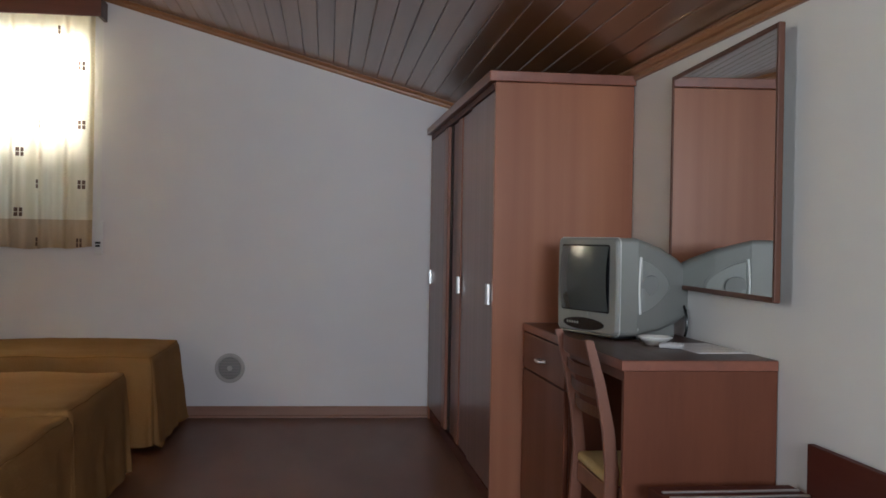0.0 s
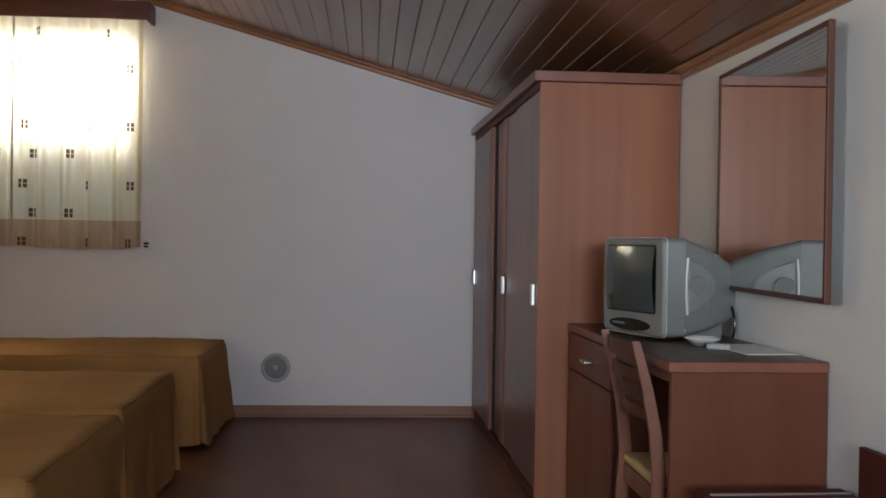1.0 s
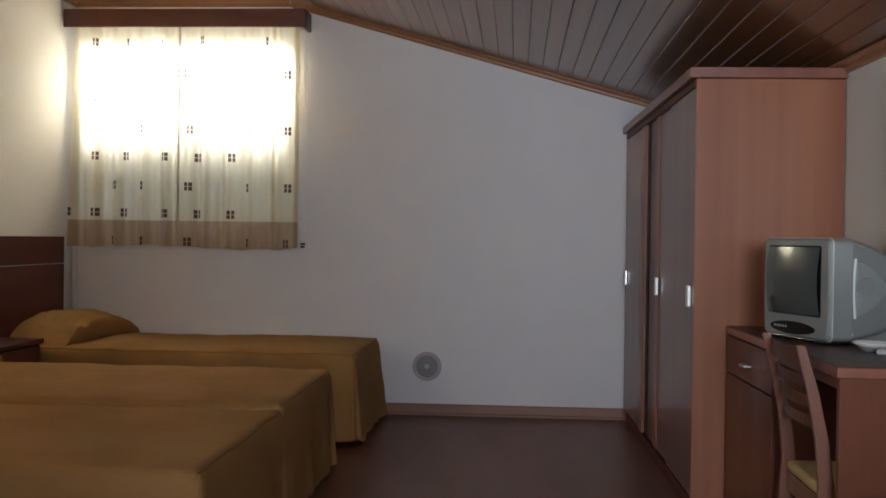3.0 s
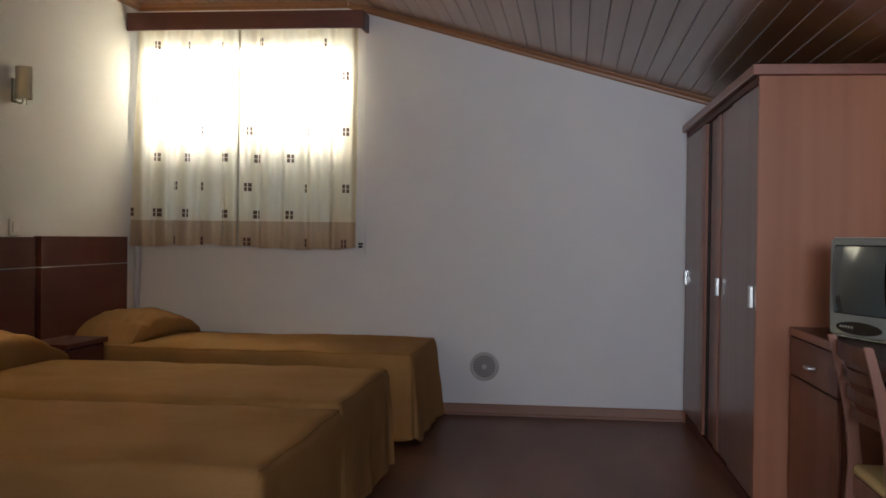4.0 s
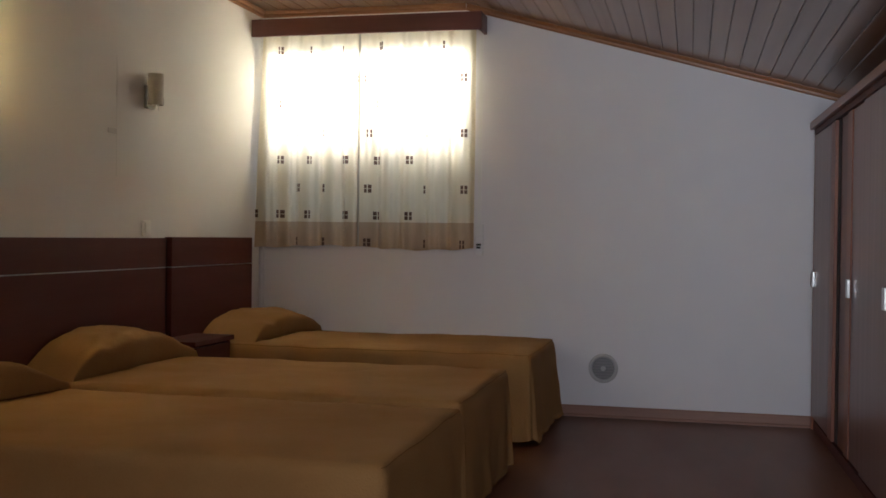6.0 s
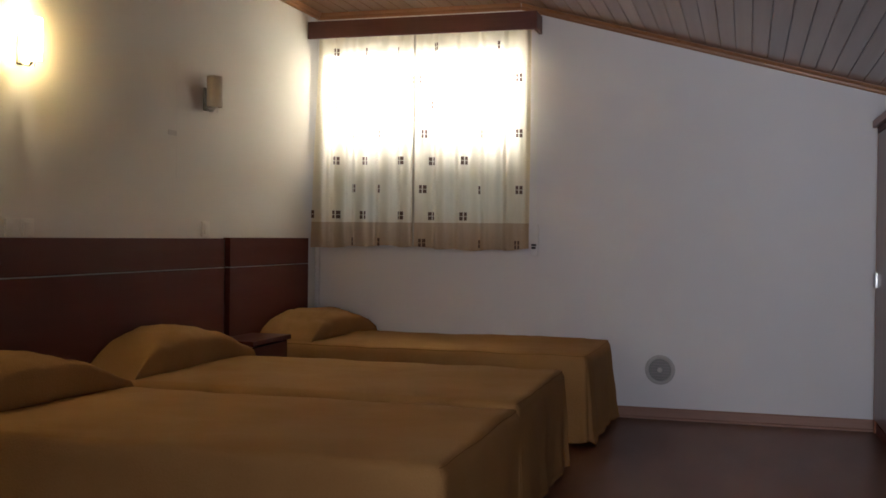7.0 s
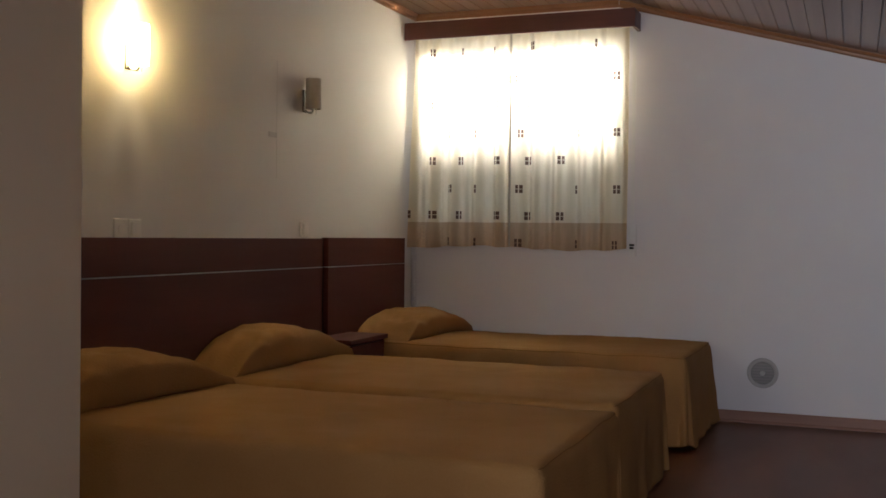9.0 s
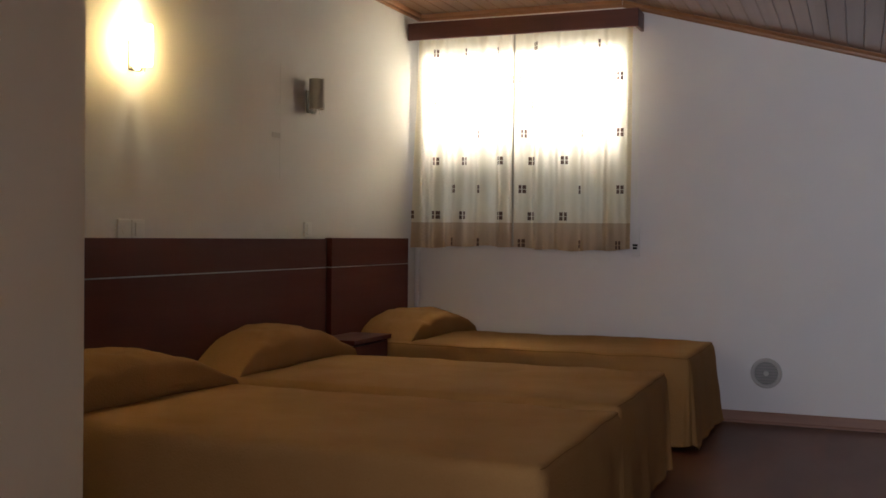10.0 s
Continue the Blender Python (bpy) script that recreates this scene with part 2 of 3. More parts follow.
    for i, p in enumerate(pts):
        d = (pts[min(i + 1, len(pts) - 1)] - pts[max(i - 1, 0)]).normalized()
        a = d.orthogonal().normalized() if not rings else (prev - d * prev.dot(d)).normalized()
        prev = a
        b = d.cross(a)
        rings.append([bm.verts.new(p + r * (math.cos(2 * math.pi * k / seg) * a + math.sin(2 * math.pi * k / seg) * b)) for k in range(seg)])
    for r0, r1 in zip(rings, rings[1:]):
        for k in range(seg):
            bm.faces.new((r0[k], r0[(k + 1) % seg], r1[(k + 1) % seg], r1[k]))
    bm.faces.new(rings[0]), bm.faces.new(rings[-1])
    return bm


def grid(nu, nv, fn, bm=None, close_u=False):
    """A sheet of nu x nv points; fn(u, v) with u, v in 0..1."""
    bm = bm or bmesh.new()
    vs = [[bm.verts.new(fn(i / (nu - 1), j / (nv - 1))) for j in range(nv)] for i in range(nu)]
    for i in range(nu - 1):
        for j in range(nv - 1):
            bm.faces.new((vs[i][j], vs[i + 1][j], vs[i + 1][j + 1], vs[i][j + 1]))
    return bm


def prism(outline, m, depth, bm=None):
    """An outline in x, z pushed along y from 0 to depth."""
    bm = bm or bmesh.new()
    a = [bm.verts.new(m @ Vector((x, 0, z))) for x, z in outline]
    b = [bm.verts.new(m @ Vector((x, depth, z))) for x, z in outline]
    n = len(a)
    for i in range(n):
        bm.faces.new((a[i], a[(i + 1) % n], b[(i + 1) % n], b[i]))
    bm.faces.new(a), bm.faces.new(b)
    return bm


def round_rect(w, h, r, seg=5):
    pts = []
    for cx, cz, a0 in ((w / 2 - r, h / 2 - r, 0), (-w / 2 + r, h / 2 - r, 90), (-w / 2 + r, -h / 2 + r, 180), (w / 2 - r, -h / 2 + r, 270)):
        for k in range(seg + 1):
            a = radians(a0 + 90 * k / seg)
            pts.append((cx + r * math.cos(a), cz + r * math.sin(a)))
    return pts


def loft(sections, cap=True, bm=None):
    """Sections: (y, width, height, x centre, z centre, corner radius), joined along y."""
    bm = bm or bmesh.new()
    rings = []
    for y, w, h, xc, zc, r in sections:
        rings.append([bm.verts.new((xc + x, y, zc + z)) for x, z in round_rect(w, h, r)])
    n = len(rings[0])
    for a, b in zip(rings, rings[1:]):
        for k in range(n):
            bm.faces.new((a[k], a[(k + 1) % n], b[(k + 1) % n], b[k]))
    if cap:
        bm.faces.new(rings[0]), bm.faces.new(rings[-1])
    return bm


# ---- the shell of the room ----
T = 0.22
solid("floor", box(-3.6, 2.0, REAR - 0.3, BACK + 0.2, -0.12, 0.0), FLOOR, "dark reddish-brown glossy laminate floor", "floor", "structure")


def gable_wall(name, y0, y1, holes, label):
    """A wall across the room, under the sloping ceiling, with rectangular openings."""
    xs = sorted({-3.2, KNEE_X, 1.75, *[v for h in holes for v in h[:2]]})
    bm = bmesh.new()
    for a, b in zip(xs, xs[1:]):
        spans = [(-0.02, None)]
        for x0, x1, z0, z1 in holes:
            if a >= x0 - 1e-6 and b <= x1 + 1e-6:
                spans = [(-0.02, z0), (z1, None)]
        for lo, hi in spans:
            za, zb = (hi, hi) if hi is not None else (ceil_z(a) + 0.05, ceil_z(b) + 0.05)
            prism([(a, lo), (b, lo), (b, zb), (a, za)], Matrix.Translation((0, y0, 0)), y1 - y0, bm)
    bmesh.ops.remove_doubles(bm, verts=bm.verts, dist=1e-5)
    return solid(name, bm, WALL, label, "wall", "structure")


gable_wall("wall_north", BACK, BACK + T, [(WIN_X0, WIN_X1, WIN_Z0, WIN_Z1)], "matt off-white plastered gable wall with a window")
gable_wall("wall_south", REAR - T, REAR, [ADDED_REAR_WIN], "off-white plastered wall behind the entry")
solid("wall_west", box(LEFT - T, LEFT, NOOK_END, BACK, -0.02, 2.6), BEDWALL, "pale beige plastered wall behind the headboards", "wall", "structure")
nook = box(NOOK - 0.55, NOOK, REAR, ADDED_SIDE_WIN[0], -0.02, 2.6)
box(NOOK - 0.55, NOOK, ADDED_SIDE_WIN[1], NOOK_END, -0.02, 2.6, bm=nook)
box(NOOK - 0.55, NOOK, ADDED_SIDE_WIN[0], ADDED_SIDE_WIN[1], -0.02, ADDED_SIDE_WIN[2], bm=nook)
box(NOOK - 0.55, NOOK, ADDED_SIDE_WIN[0], ADDED_SIDE_WIN[1], ADDED_SIDE_WIN[3], 2.6, bm=nook)
solid("wall_nook", nook, CREAM, "cream plastered wall corner of the entry", "wall", "structure")
solid("wall_east", box(0, T, -6.9, 3.2, -0.02, 2.1), EASTWALL, "off-white plastered low wall under the sloping ceiling", "wall", "structure", m=RW)


# out of view, added to shade the room's left part from the rear light
partition = bmesh.new()
prism([(NOOK, -0.02), (PART_X, -0.02), (PART_X, ceil_z(PART_X) + 0.02), (KNEE_X, FLAT_Z + 0.02), (NOOK, FLAT_Z + 0.02)], Matrix.Translation((0, PART_Y - 0.12, 0)), 0.12, partition)
solid("wall_partition", partition, WALL, "unseen off-white partition added beside the passage to block rear light", "wall", "structure")


def ceiling():
    """Tongued boards along y: flat by the bed wall, then sloping down."""
    bm = bmesh.new()
    pitch, g, deep = 0.0895, 0.008, 0.005
    y0, y1 = REAR - 0.1, BACK + 0.02
    runs = [(LEFT - 0.05, KNEE_X, 0.0), (KNEE_X, 1.62, SLOPE)]
    for xa, xb, s in runs:
        c = 1 / math.sqrt(1 + s * s)
        nrm = Vector((s * c, 0, c))
        n = int(math.ceil((xb - xa) / (pitch * c)))
        for i in range(n):
            x0 = xa + i * pitch * c
            x1 = min(x0 + pitch * c, xb)
            pts = []
            for x, d in ((x0, deep), (x0 + g * 0.5, 0), (x1 - g * 0.5, 0), (x1, deep), (x1, 0.03), (x0, 0.03)):
                pts.append((x + nrm.x * d, ceil_z(x) + nrm.z * d))
            prism(pts, Matrix.Translation((0, y0, 0)), y1 - y0, bm)
    return solid("ceiling", bm, CEIL, "varnished brown tongue-and-groove boards, sloping ceiling", "ceiling", "structure")


ceiling()
roof = bmesh.new()
prism([(-3.3, FLAT_Z + 0.06), (KNEE_X, FLAT_Z + 0.06), (1.9, ceil_z(1.9) + 0.06), (1.9, ceil_z(1.9) + 0.2), (KNEE_X, FLAT_Z + 0.2), (-3.3, FLAT_Z + 0.2)], Matrix.Translation((0, REAR - 0.3, 0)), BACK - REAR + 0.5, roof)
solid("roof", roof, OUTSIDE, "plain roof slab over the boards", "roof", "structure")


def moulding(name, a, b, inward, parent=None):
    """A stepped wooden strip from a to b in the corner of wall and ceiling."""
    a, b, n = Vector(a), Vector(b), Vector(inward).normalized()
    d = (b - a).normalized()
    up = n.cross(d).normalized()
    if up.z < 0:
        up = -up
    profile = [(0, 0), (0.012, 0), (0.016, 0.008), (0.016, 0.020), (0.026, 0.026), (0.034, 0.036), (0.034, 0.046), (0, 0.046)]
    bm = bmesh.new()
    ra = [bm.verts.new(a + n * u + up * v) for u, v in profile]
    rb = [bm.verts.new(b + n * u + up * v) for u, v in profile]
    k = len(profile)
    for i in range(k):
        bm.faces.new((ra[i], ra[(i + 1) % k], rb[(i + 1) % k], rb[i]))
    bm.faces.new(ra), bm.faces.new(rb)
    return solid(name, bm, MOULD, "varnished wooden ceiling moulding", "moulding", "structure")


h = 0.040
e0, e1 = RW @ Vector((0, -6.4, 0)), RW @ Vector((0, 2.9, 0))
moulding("trim_ceiling_north_flat", (LEFT, BACK, FLAT_Z - h), (KNEE_X, BACK, FLAT_Z - h), (0, -1, 0))
moulding("trim_ceiling_north_slope", (KNEE_X, BACK, FLAT_Z - h), (1.24, BACK, ceil_z(1.24) - h), (0, -1, 0))
moulding("trim_ceiling_west", (LEFT, NOOK_END, FLAT_Z - h), (LEFT, BACK, FLAT_Z - h), (1, 0, 0))
moulding("trim_ceiling_east", (e0.x, e0.y, ceil_z(e0.x) - h - 0.004), (e1.x, e1.y, ceil_z(e1.x) - h - 0.004), (-1, -0.0185, 0))


def skirting(name, m, length):
    bm = bmesh.new()
    prism([(0, 0.0), (0.020, 0.0), (0.020, 0.010), (0.013, 0.016), (0.013, 0.060), (0.009, 0.068), (0, 0.068)], m, length, bm)
    return solid(name, bm, SKIRT, "brown wooden skirting board with a lighter foot strip", "skirting", "structure")


skirting("baseboard_north", Matrix.Translation((LEFT, BACK, 0)) @ pose(0, 0, 0, 0, 0, -90), 3.46)
skirting("baseboard_west", Matrix.Translation((LEFT, NOOK_END, 0)), BACK - NOOK_END - 0.02)
skirting("baseboard_nook", Matrix.Translation((NOOK, REAR, 0)), NOOK_END - REAR)
skirting("baseboard_east", RW @ pose(0, 0.6, 0, 0, 0, 180), 7.0)

# ---- window, curtains, pelmet ----


def window():
    w = thing("window_1", "white-framed window in the gable behind curtains", "window", kind="structure")
    y = BACK + 0.10
    for name, b in (("frame_left", (WIN_X0, WIN_X0 + 0.03, WIN_Z0, WIN_Z1)), ("frame_right", (WIN_X1 - 0.03, WIN_X1, WIN_Z0, WIN_Z1)),
                    ("frame_top", (WIN_X0 + 0.03, WIN_X1 - 0.03, WIN_Z1 - 0.035, WIN_Z1)), ("frame_bottom", (WIN_X0 + 0.03, WIN_X1 - 0.03, WIN_Z0, WIN_Z0 + 0.06)),
                    ("mullion", (-2.045, -2.02, WIN_Z0 + 0.06, WIN_Z1 - 0.035))):
        part(name, box(b[0], b[1], y, y + 0.06, b[2], b[3], 0.004), WHITE, w)
    for x0, x1 in ((WIN_X0 + 0.03, -2.045), (-2.02, WIN_X1 - 0.03)):
        p = part("pane", box(x0, x1, y + 0.025, y + 0.031, WIN_Z0 + 0.06, WIN_Z1 - 0.035), GLASS, w)
        p.visible_shadow = False
    part("window_sill", box(WIN_X0, WIN_X1 + 0.02, BACK - 0.03, BACK + 0.1, WIN_Z0 - 0.03, WIN_Z0, 0.006), WHITE, w)


window()


def fold(x, z):
    """How far the cloth stands out of its plane."""
    k = 0.55 + 0.45 * max(0.0, min(1.0, (2.36 - z) / 1.3))
    return 1.75 * k * (0.016 * math.sin(x * 44 + 0.8 * math.sin(x * 9)) + 0.009 * math.sin(x * 83 + 1.3) + 0.012 * math.sin(x * 19 + 0.5)) + 0.004 * math.sin(z * 6 + x * 11)


CUR_Y = 6.285


def hem_z(x):
    return 1.008 + 0.010 * math.sin(x * 5.3 + 1.0) + 0.004 * math.sin(x * 27)


def curtain(left, right, prints, label):
    """left, right: x of the side edges at the hem and at the rail."""
    c = thing("curtain", label, "curtain", group="curtains at the window")

    def edge(pair, z):
        return pair[0] + (pair[1] - pair[0]) * (z - 1.0) / 1.36

    def spot(x, z, off=0.0):
        return (x, CUR_Y + fold(x, z) - off, z)

    def along(u, z, off=0.0):
        return spot(edge(left, z) * (1 - u) + edge(right, z) * u, z, off)

    n = int((right[0] - left[0]) / 0.008)
    part("cloth", grid(n, 40, lambda u, v: along(u, 1.168 + 1.200 * v)), CURTAIN, c, smooth=True)
    part("hem_band", grid(n, 10, lambda u, v: along(u, hem_z(left[0] * (1 - u) + right[0] * u) * (1 - v) + 1.168 * v, 0.001)), BAND, c, "plain tan hem band", smooth=True)
    u0, u1 = (0.988, 0.999) if left[0] < -2.5 else (0.001, 0.012)
    part("side_hem", grid(3, 40, lambda u, v: along(u0 + (u1 - u0) * u, 1.02 + 1.34 * v, 0.006 + 0.006 * math.sin(u * math.pi))), EDGE, c, "folded side hem", smooth=True)
    for z, xs in prints:
        for x, bars, pitch in xs:
            bm = bmesh.new()
            for i in range(bars):
                for j in range(2):
                    xa = x + (i - bars / 2) * pitch
                    za = z - 0.010 * (x + 2.0) + (j - 1) * 0.027
                    grid(3, 3, lambda u, v: spot(xa + (pitch - 0.006) * u, za + 0.0235 * v, 0.0025), bm)
            part("printed_square", bm, PRINT, c)
    return c


N, W2 = 0.018, 0.0230   # pitch of a print pinched by a fold, and of one seen flat
PRINTS_1 = [
    (2.255, [(-2.604, 2, N), (-2.401, 1, N), (-2.190, 1, N)]), (2.070, [(-2.301, 1, N), (-2.085, 1, W2)]),
    (1.915, [(-2.605, 1, N), (-2.154, 1, N)]), (1.728, [(-2.482, 1, N), (-2.302, 1, N)]),
    (1.559, [(-2.601, 2, N), (-2.407, 2, N), (-2.157, 2, W2)]), (1.380, [(-2.465, 2, N), (-2.302, 1, N)]),
    (1.212, [(-2.744, 1, N), (-2.601, 2, W2), (-2.414, 2, N), (-2.157, 2, W2)]), (1.042, [(-2.473, 2, N), (-2.299, 1, N)])]
PRINTS_2 = [
    (2.275, [(-1.938, 2, N), (-1.536, 1, N)]), (2.070, [(-2.036, 1, N), (-1.648, 1, N), (-1.405, 2, W2)]),
    (1.915, [(-1.960, 2, N)]), (1.728, [(-2.008, 2, N), (-1.641, 1, N), (-1.401, 2, W2)]),
    (1.559, [(-1.965, 2, W2), (-1.738, 2, W2)]), (1.380, [(-2.013, 2, W2), (-1.659, 1, N), (-1.396, 2, W2)]),
    (1.212, [(-1.966, 2, W2), (-1.741, 2, W2)]), (1.042, [(-2.016, 2, W2), (-1.658, 1, N), (-1.405, 2, N)])]
curtain((-2.755, -2.730), (-2.067, -2.072), PRINTS_1, "cream curtain with brown printed squares, drawn shut")
curtain((-2.069, -2.074), (-1.328, -1.330), PRINTS_2, "cream curtain with brown squares and a tan hem, drawn shut")

pel = thing("pelmet", "dark brown wooden curtain pelmet under the ceiling", "pelmet")
part("front_board", box(LEFT + 0.004, -1.285, 6.195, 6.215, 2.338, 2.448, 0.003), PELMET, pel)
part("end_board", box(-1.305, -1.285, 6.2155, BACK - 0.002, 2.338, 2.448, 0.003), PELMET, pel)
part("curtain_rail", box(LEFT + 0.02, -1.32, 6.275, 6.295, 2.385, 2.41, 0.003), WHITE, pel)

strap = thing("shutter_strap", "white shutter strap with a wall winder beside the curtain", "strap")
part("strap_band", box(-1.325, -1.303, BACK - 0.035, BACK - 0.032, 1.10, 2.33, 0.0), WHITE, strap)
part("winder", box(-1.338, -1.292, BACK - 0.022, BACK - 0.001, 0.965, 1.165, 0.005), WHITE, strap)
part("slot", box(-1.330, -1.305, BACK - 0.036, BACK - 0.0305, 1.012, 1.024, 0.0), BLACK, strap)
part("strap_clip", box(-1.330, -1.300, BACK - 0.045, BACK - 0.0362, 1.030, 1.042, 0.002), BLACK, strap)

corner = solid("trim_corner_duct", box(LEFT + 0.001, LEFT + 0.03, BACK - 0.03, BACK - 0.002, 0.07, 1.03, 0.008), WALL, "white corner duct below the window", "duct", "structure")

# outside: an added, unseen sun blocker that shades the window's lower half, and the ground
solid("backdrop_parapet", box(-20, 16, BACK + 8.0, BACK + 8.4, -3, 5.13), OUTSIDE, "unseen plastered slab added outside to shade the window's lower half", "parapet", "structure")
solid("ground", box(-60, 60, BACK + 0.3, BACK + 90, -3.2, -3.0), OUTSIDE, "pale ground far below the window", "ground", "structure")


# ---- beds ----
def bed(y0, y1, top, label, seed, sides=(-1, 1), foot=-0.835, hang=0.009):
    """A single bed under a long bedspread that hangs down on three sides."""
    head, r = LEFT + 0.05, 0.030
    b = thing("bed", label, "bed", Matrix.Translation((head, (y0 + y1) / 2, 0)), "single beds")
    L, W, D = foot - head, y1 - y0, 0.488
    rng = random.Random(seed)
    ph = [rng.uniform(0, 6.28) for _ in range(8)]

    def fall(d):
        q = r * math.pi / 2
        if d < q:
            return r * math.sin(d / r), -(r - r * math.cos(d / r))
        return r + 0.0 * (d - q), -r - (d - q)

    def spread(u, v):
        a = u * (L + D)
        c = -W / 2 - D + v * (W + 2 * D)
        da = max(0.0, a - (L - r))
        db = max(0.0, abs(c) - (W / 2 - r))
        side = 1 if c > 0 else -1
        x, y, z = min(a, L - r), max(-(W / 2 - r), min(W / 2 - r, c)), top
        if da <= 0 and db <= 0:
            z += 0.005 * math.sin(x * 5 + ph[0]) * math.sin(y * 6 + ph[1]) + 0.006 * noise.noise((x * 5, y * 6, seed)) + 0.003 * noise.noise((x * 16, y * 13, seed + 4))
            return (x, y, z)
        d = max(da, db)
        ang = math.atan2(da, db) if da > 0 else 0.0
        nx, ny = (math.sin(ang), math.cos(ang) * side)
        out, drop = fall(d)
        k = max(0.0, -drop / D)
        s = (y * side if da > 0 and db <= 0 else x) + ang * 0.3
        corner = math.sin(2 * ang) ** 2 if da > 0 and db > 0 else 0.0
        wave = 0.007 * math.sin(s * 17 + ph[2]) + 0.004 * math.sin(s * 31 + ph[3])
        flare = k * hang + k * wave * (1.0 if da > 0 else 0.5) + corner * k * 0.012 + (0.012 * k * math.sin(6 * ang) if corner else 0)
        out += 0.010 * noise.noise((x * 4, y * 4, seed + z + drop * 2)) + 0.005 * noise.noise((x * 11, y * 11, seed + drop * 9))
        z += 0.006 * noise.noise((x * 5, y * 6, seed))
        return (x + nx * (out + flare), y + ny * (out + flare), max(z + drop, 0.016 + 0.008 * math.sin(s * 9 + ph[4]) + 0.02 * corner))

    part("bedspread", grid(72, 64, spread), SPREAD, b, "mustard-yellow woven bedspread hanging to the floor", smooth=True)
    part("mattress", box(0.0, L - 0.06, -W / 2 + 0.05, W / 2 - 0.05, 0.20, top - 0.025, 0.03), BASE, b)
    part("bed_base", box(0.0, L - 0.05, -W / 2 + 0.05, W / 2 - 0.05, 0.10, 0.195, 0.008), BASE, b)
    for x in (0.08, L - 0.14):
        for y in (-W / 2 + 0.1, W / 2 - 0.1):
            part("leg", cylinder(0.025, 0.025, 0.1, Matrix.Translation((x, y, 0.05)), 12), BASE, b)
    def over(a, c):
        p = spread(a / (L + D), (c + W / 2 + D) / (W + 2 * D))
        return (p[0], p[1], p[2] + 0.0005)

    q = r * math.pi / 4
    ex, ey = L - r + q, W / 2 - r + q
    runs = [[over(ex, -ey + 2 * ey * k / 30) for k in range(31)]]
    for s in sides:
        runs.append([over(0.02 + (ex - 0.02) * k / 50, s * ey) for k in range(51)])
        runs.append([over(ex + (D - 0.05) * k / 16, s * (ey + (D - 0.05) * k / 16)) for k in range(17)])
    for run in runs:
        part("piping", tube(run, 0.0017, 6), SEAM, b, "stitched seam of the bedspread")
    return b


def pillow(y, w, hgt, z, label, seed=0, x=-2.625, d=0.26, ridge=0.0):
    """A pillow at the bed's head with the bedspread drawn over it: a hipped shape, overhanging and tucked in along its front."""
    p = thing("pillow", label, "pillow", Matrix.Translation((x, y, z)), "pillows on the beds")
    n, lip = 3.2, 0.84

    def height(a, c):
        faces = ((c + 1) / (1.12 + ridge), (1.10 - c) / (1.04 - ridge), (1.32 - a) / 1.08, (a + 1.05) / 0.45)
        faces = [max(1e-3, min(1.0, f)) for f in faces]
        faces = [f if k == 1 else math.sin(f * math.pi / 2) ** 0.9 for k, f in enumerate(faces)]
        return sum(f ** -n for f in faces) ** (-1 / n) * 4 ** (1 / n) * 0.82

    def skin(u, v):
        c = 2 * v - 1
        a = min(1.0, 2 * u / lip - 1)
        t = height(a, c)
        under = max(0.0, (u - lip) / (1 - lip)) * math.pi / 2
        px = a * d / 2 + 0.02 * t * max(0.0, a) * (1 - c * c) - 0.075 * t * (1 - math.cos(under))
        px += 0.06 * max(0.0, a) ** 2 * max(0.0, c) ** 3
        py = c * w / 2
        pz = hgt * t * (1 - math.sin(under)) if v < 0.999 else 0.0
        wr = 0.014 * noise.noise((px * 7, py * 6, seed + 3)) + 0.006 * noise.noise((px * 20, py * 14, seed))
        tug = 0.016 * math.exp(-((c + 0.72 - 0.28 * a) / 0.10) ** 2) * max(0.0, a)
        return (px, py, -0.004 + pz + (wr - tug) * min(1.0, 3 * t) * math.cos(under) * (1 if v < 0.999 else 0))

    part("pillowcase", grid(56, 72, skin), SPREAD, p, smooth=True)
    part("filling", box(-d / 2 + 0.02, d / 2 - 0.08, -w / 2 + 0.18, w / 2 - 0.16, -0.002, hgt * 0.3, 0.02), SPREAD, p)
    return p


bed(5.385, 6.345, 0.476, "single bed with a mustard bedspread beside the window wall", 1, hang=0.042)
bed(3.772, 4.825, 0.468, "single bed with a mustard bedspread pushed against its neighbour", 2, (1,), -0.852)
bed(2.715, 3.728, 0.455, "single bed with a mustard bedspread at the room's entry side", 3, (1,))
pillow(5.88, 0.94, 0.200, 0.474, "mustard-covered pillow on the bed by the window wall", 1, -2.575, 0.36, 0.12)
pillow(4.31, 1.02, 0.238, 0.460, "plump mustard-covered pillow on the middle bed", 5, ridge=0.03)
pillow(3.215, 1.01, 0.236, 0.454, "mustard-covered pillow on the bed at the entry side", 9, ridge=-0.15)


# ---- headboards, bedside table, switches, wall lamps ----
def headboard(y0, y1, top, front, label):
    hb = thing("headboard", label, "headboard", group="headboards on the bed wall")
    part("lower_panel", box(LEFT + 0.003, LEFT + front, y0, y1, 0.12, 0.8975, 0.001), HEADB, hb)
    part("upper_panel", box(LEFT + 0.003, LEFT + front, y0, y1, 0.9035, top, 0.002), HEADB, hb)
    part("metal_strip", box(LEFT + 0.003, LEFT + front + 0.001, y0 + 0.001, y1 - 0.001, 0.8985, 0.9025, 0.0), GREYM, hb, "thin aluminium inlay strip")
    # no post here: a near-black strip painted for the shade in the gap
    part("end_post", box(LEFT + 0.003, LEFT + 0.016, y0 - 0.034, y0 - 0.0005, 0.0, top - 0.006, 0.001), GAP_SHADE, hb, "near-black strip for the shade in the joint beside the panel")


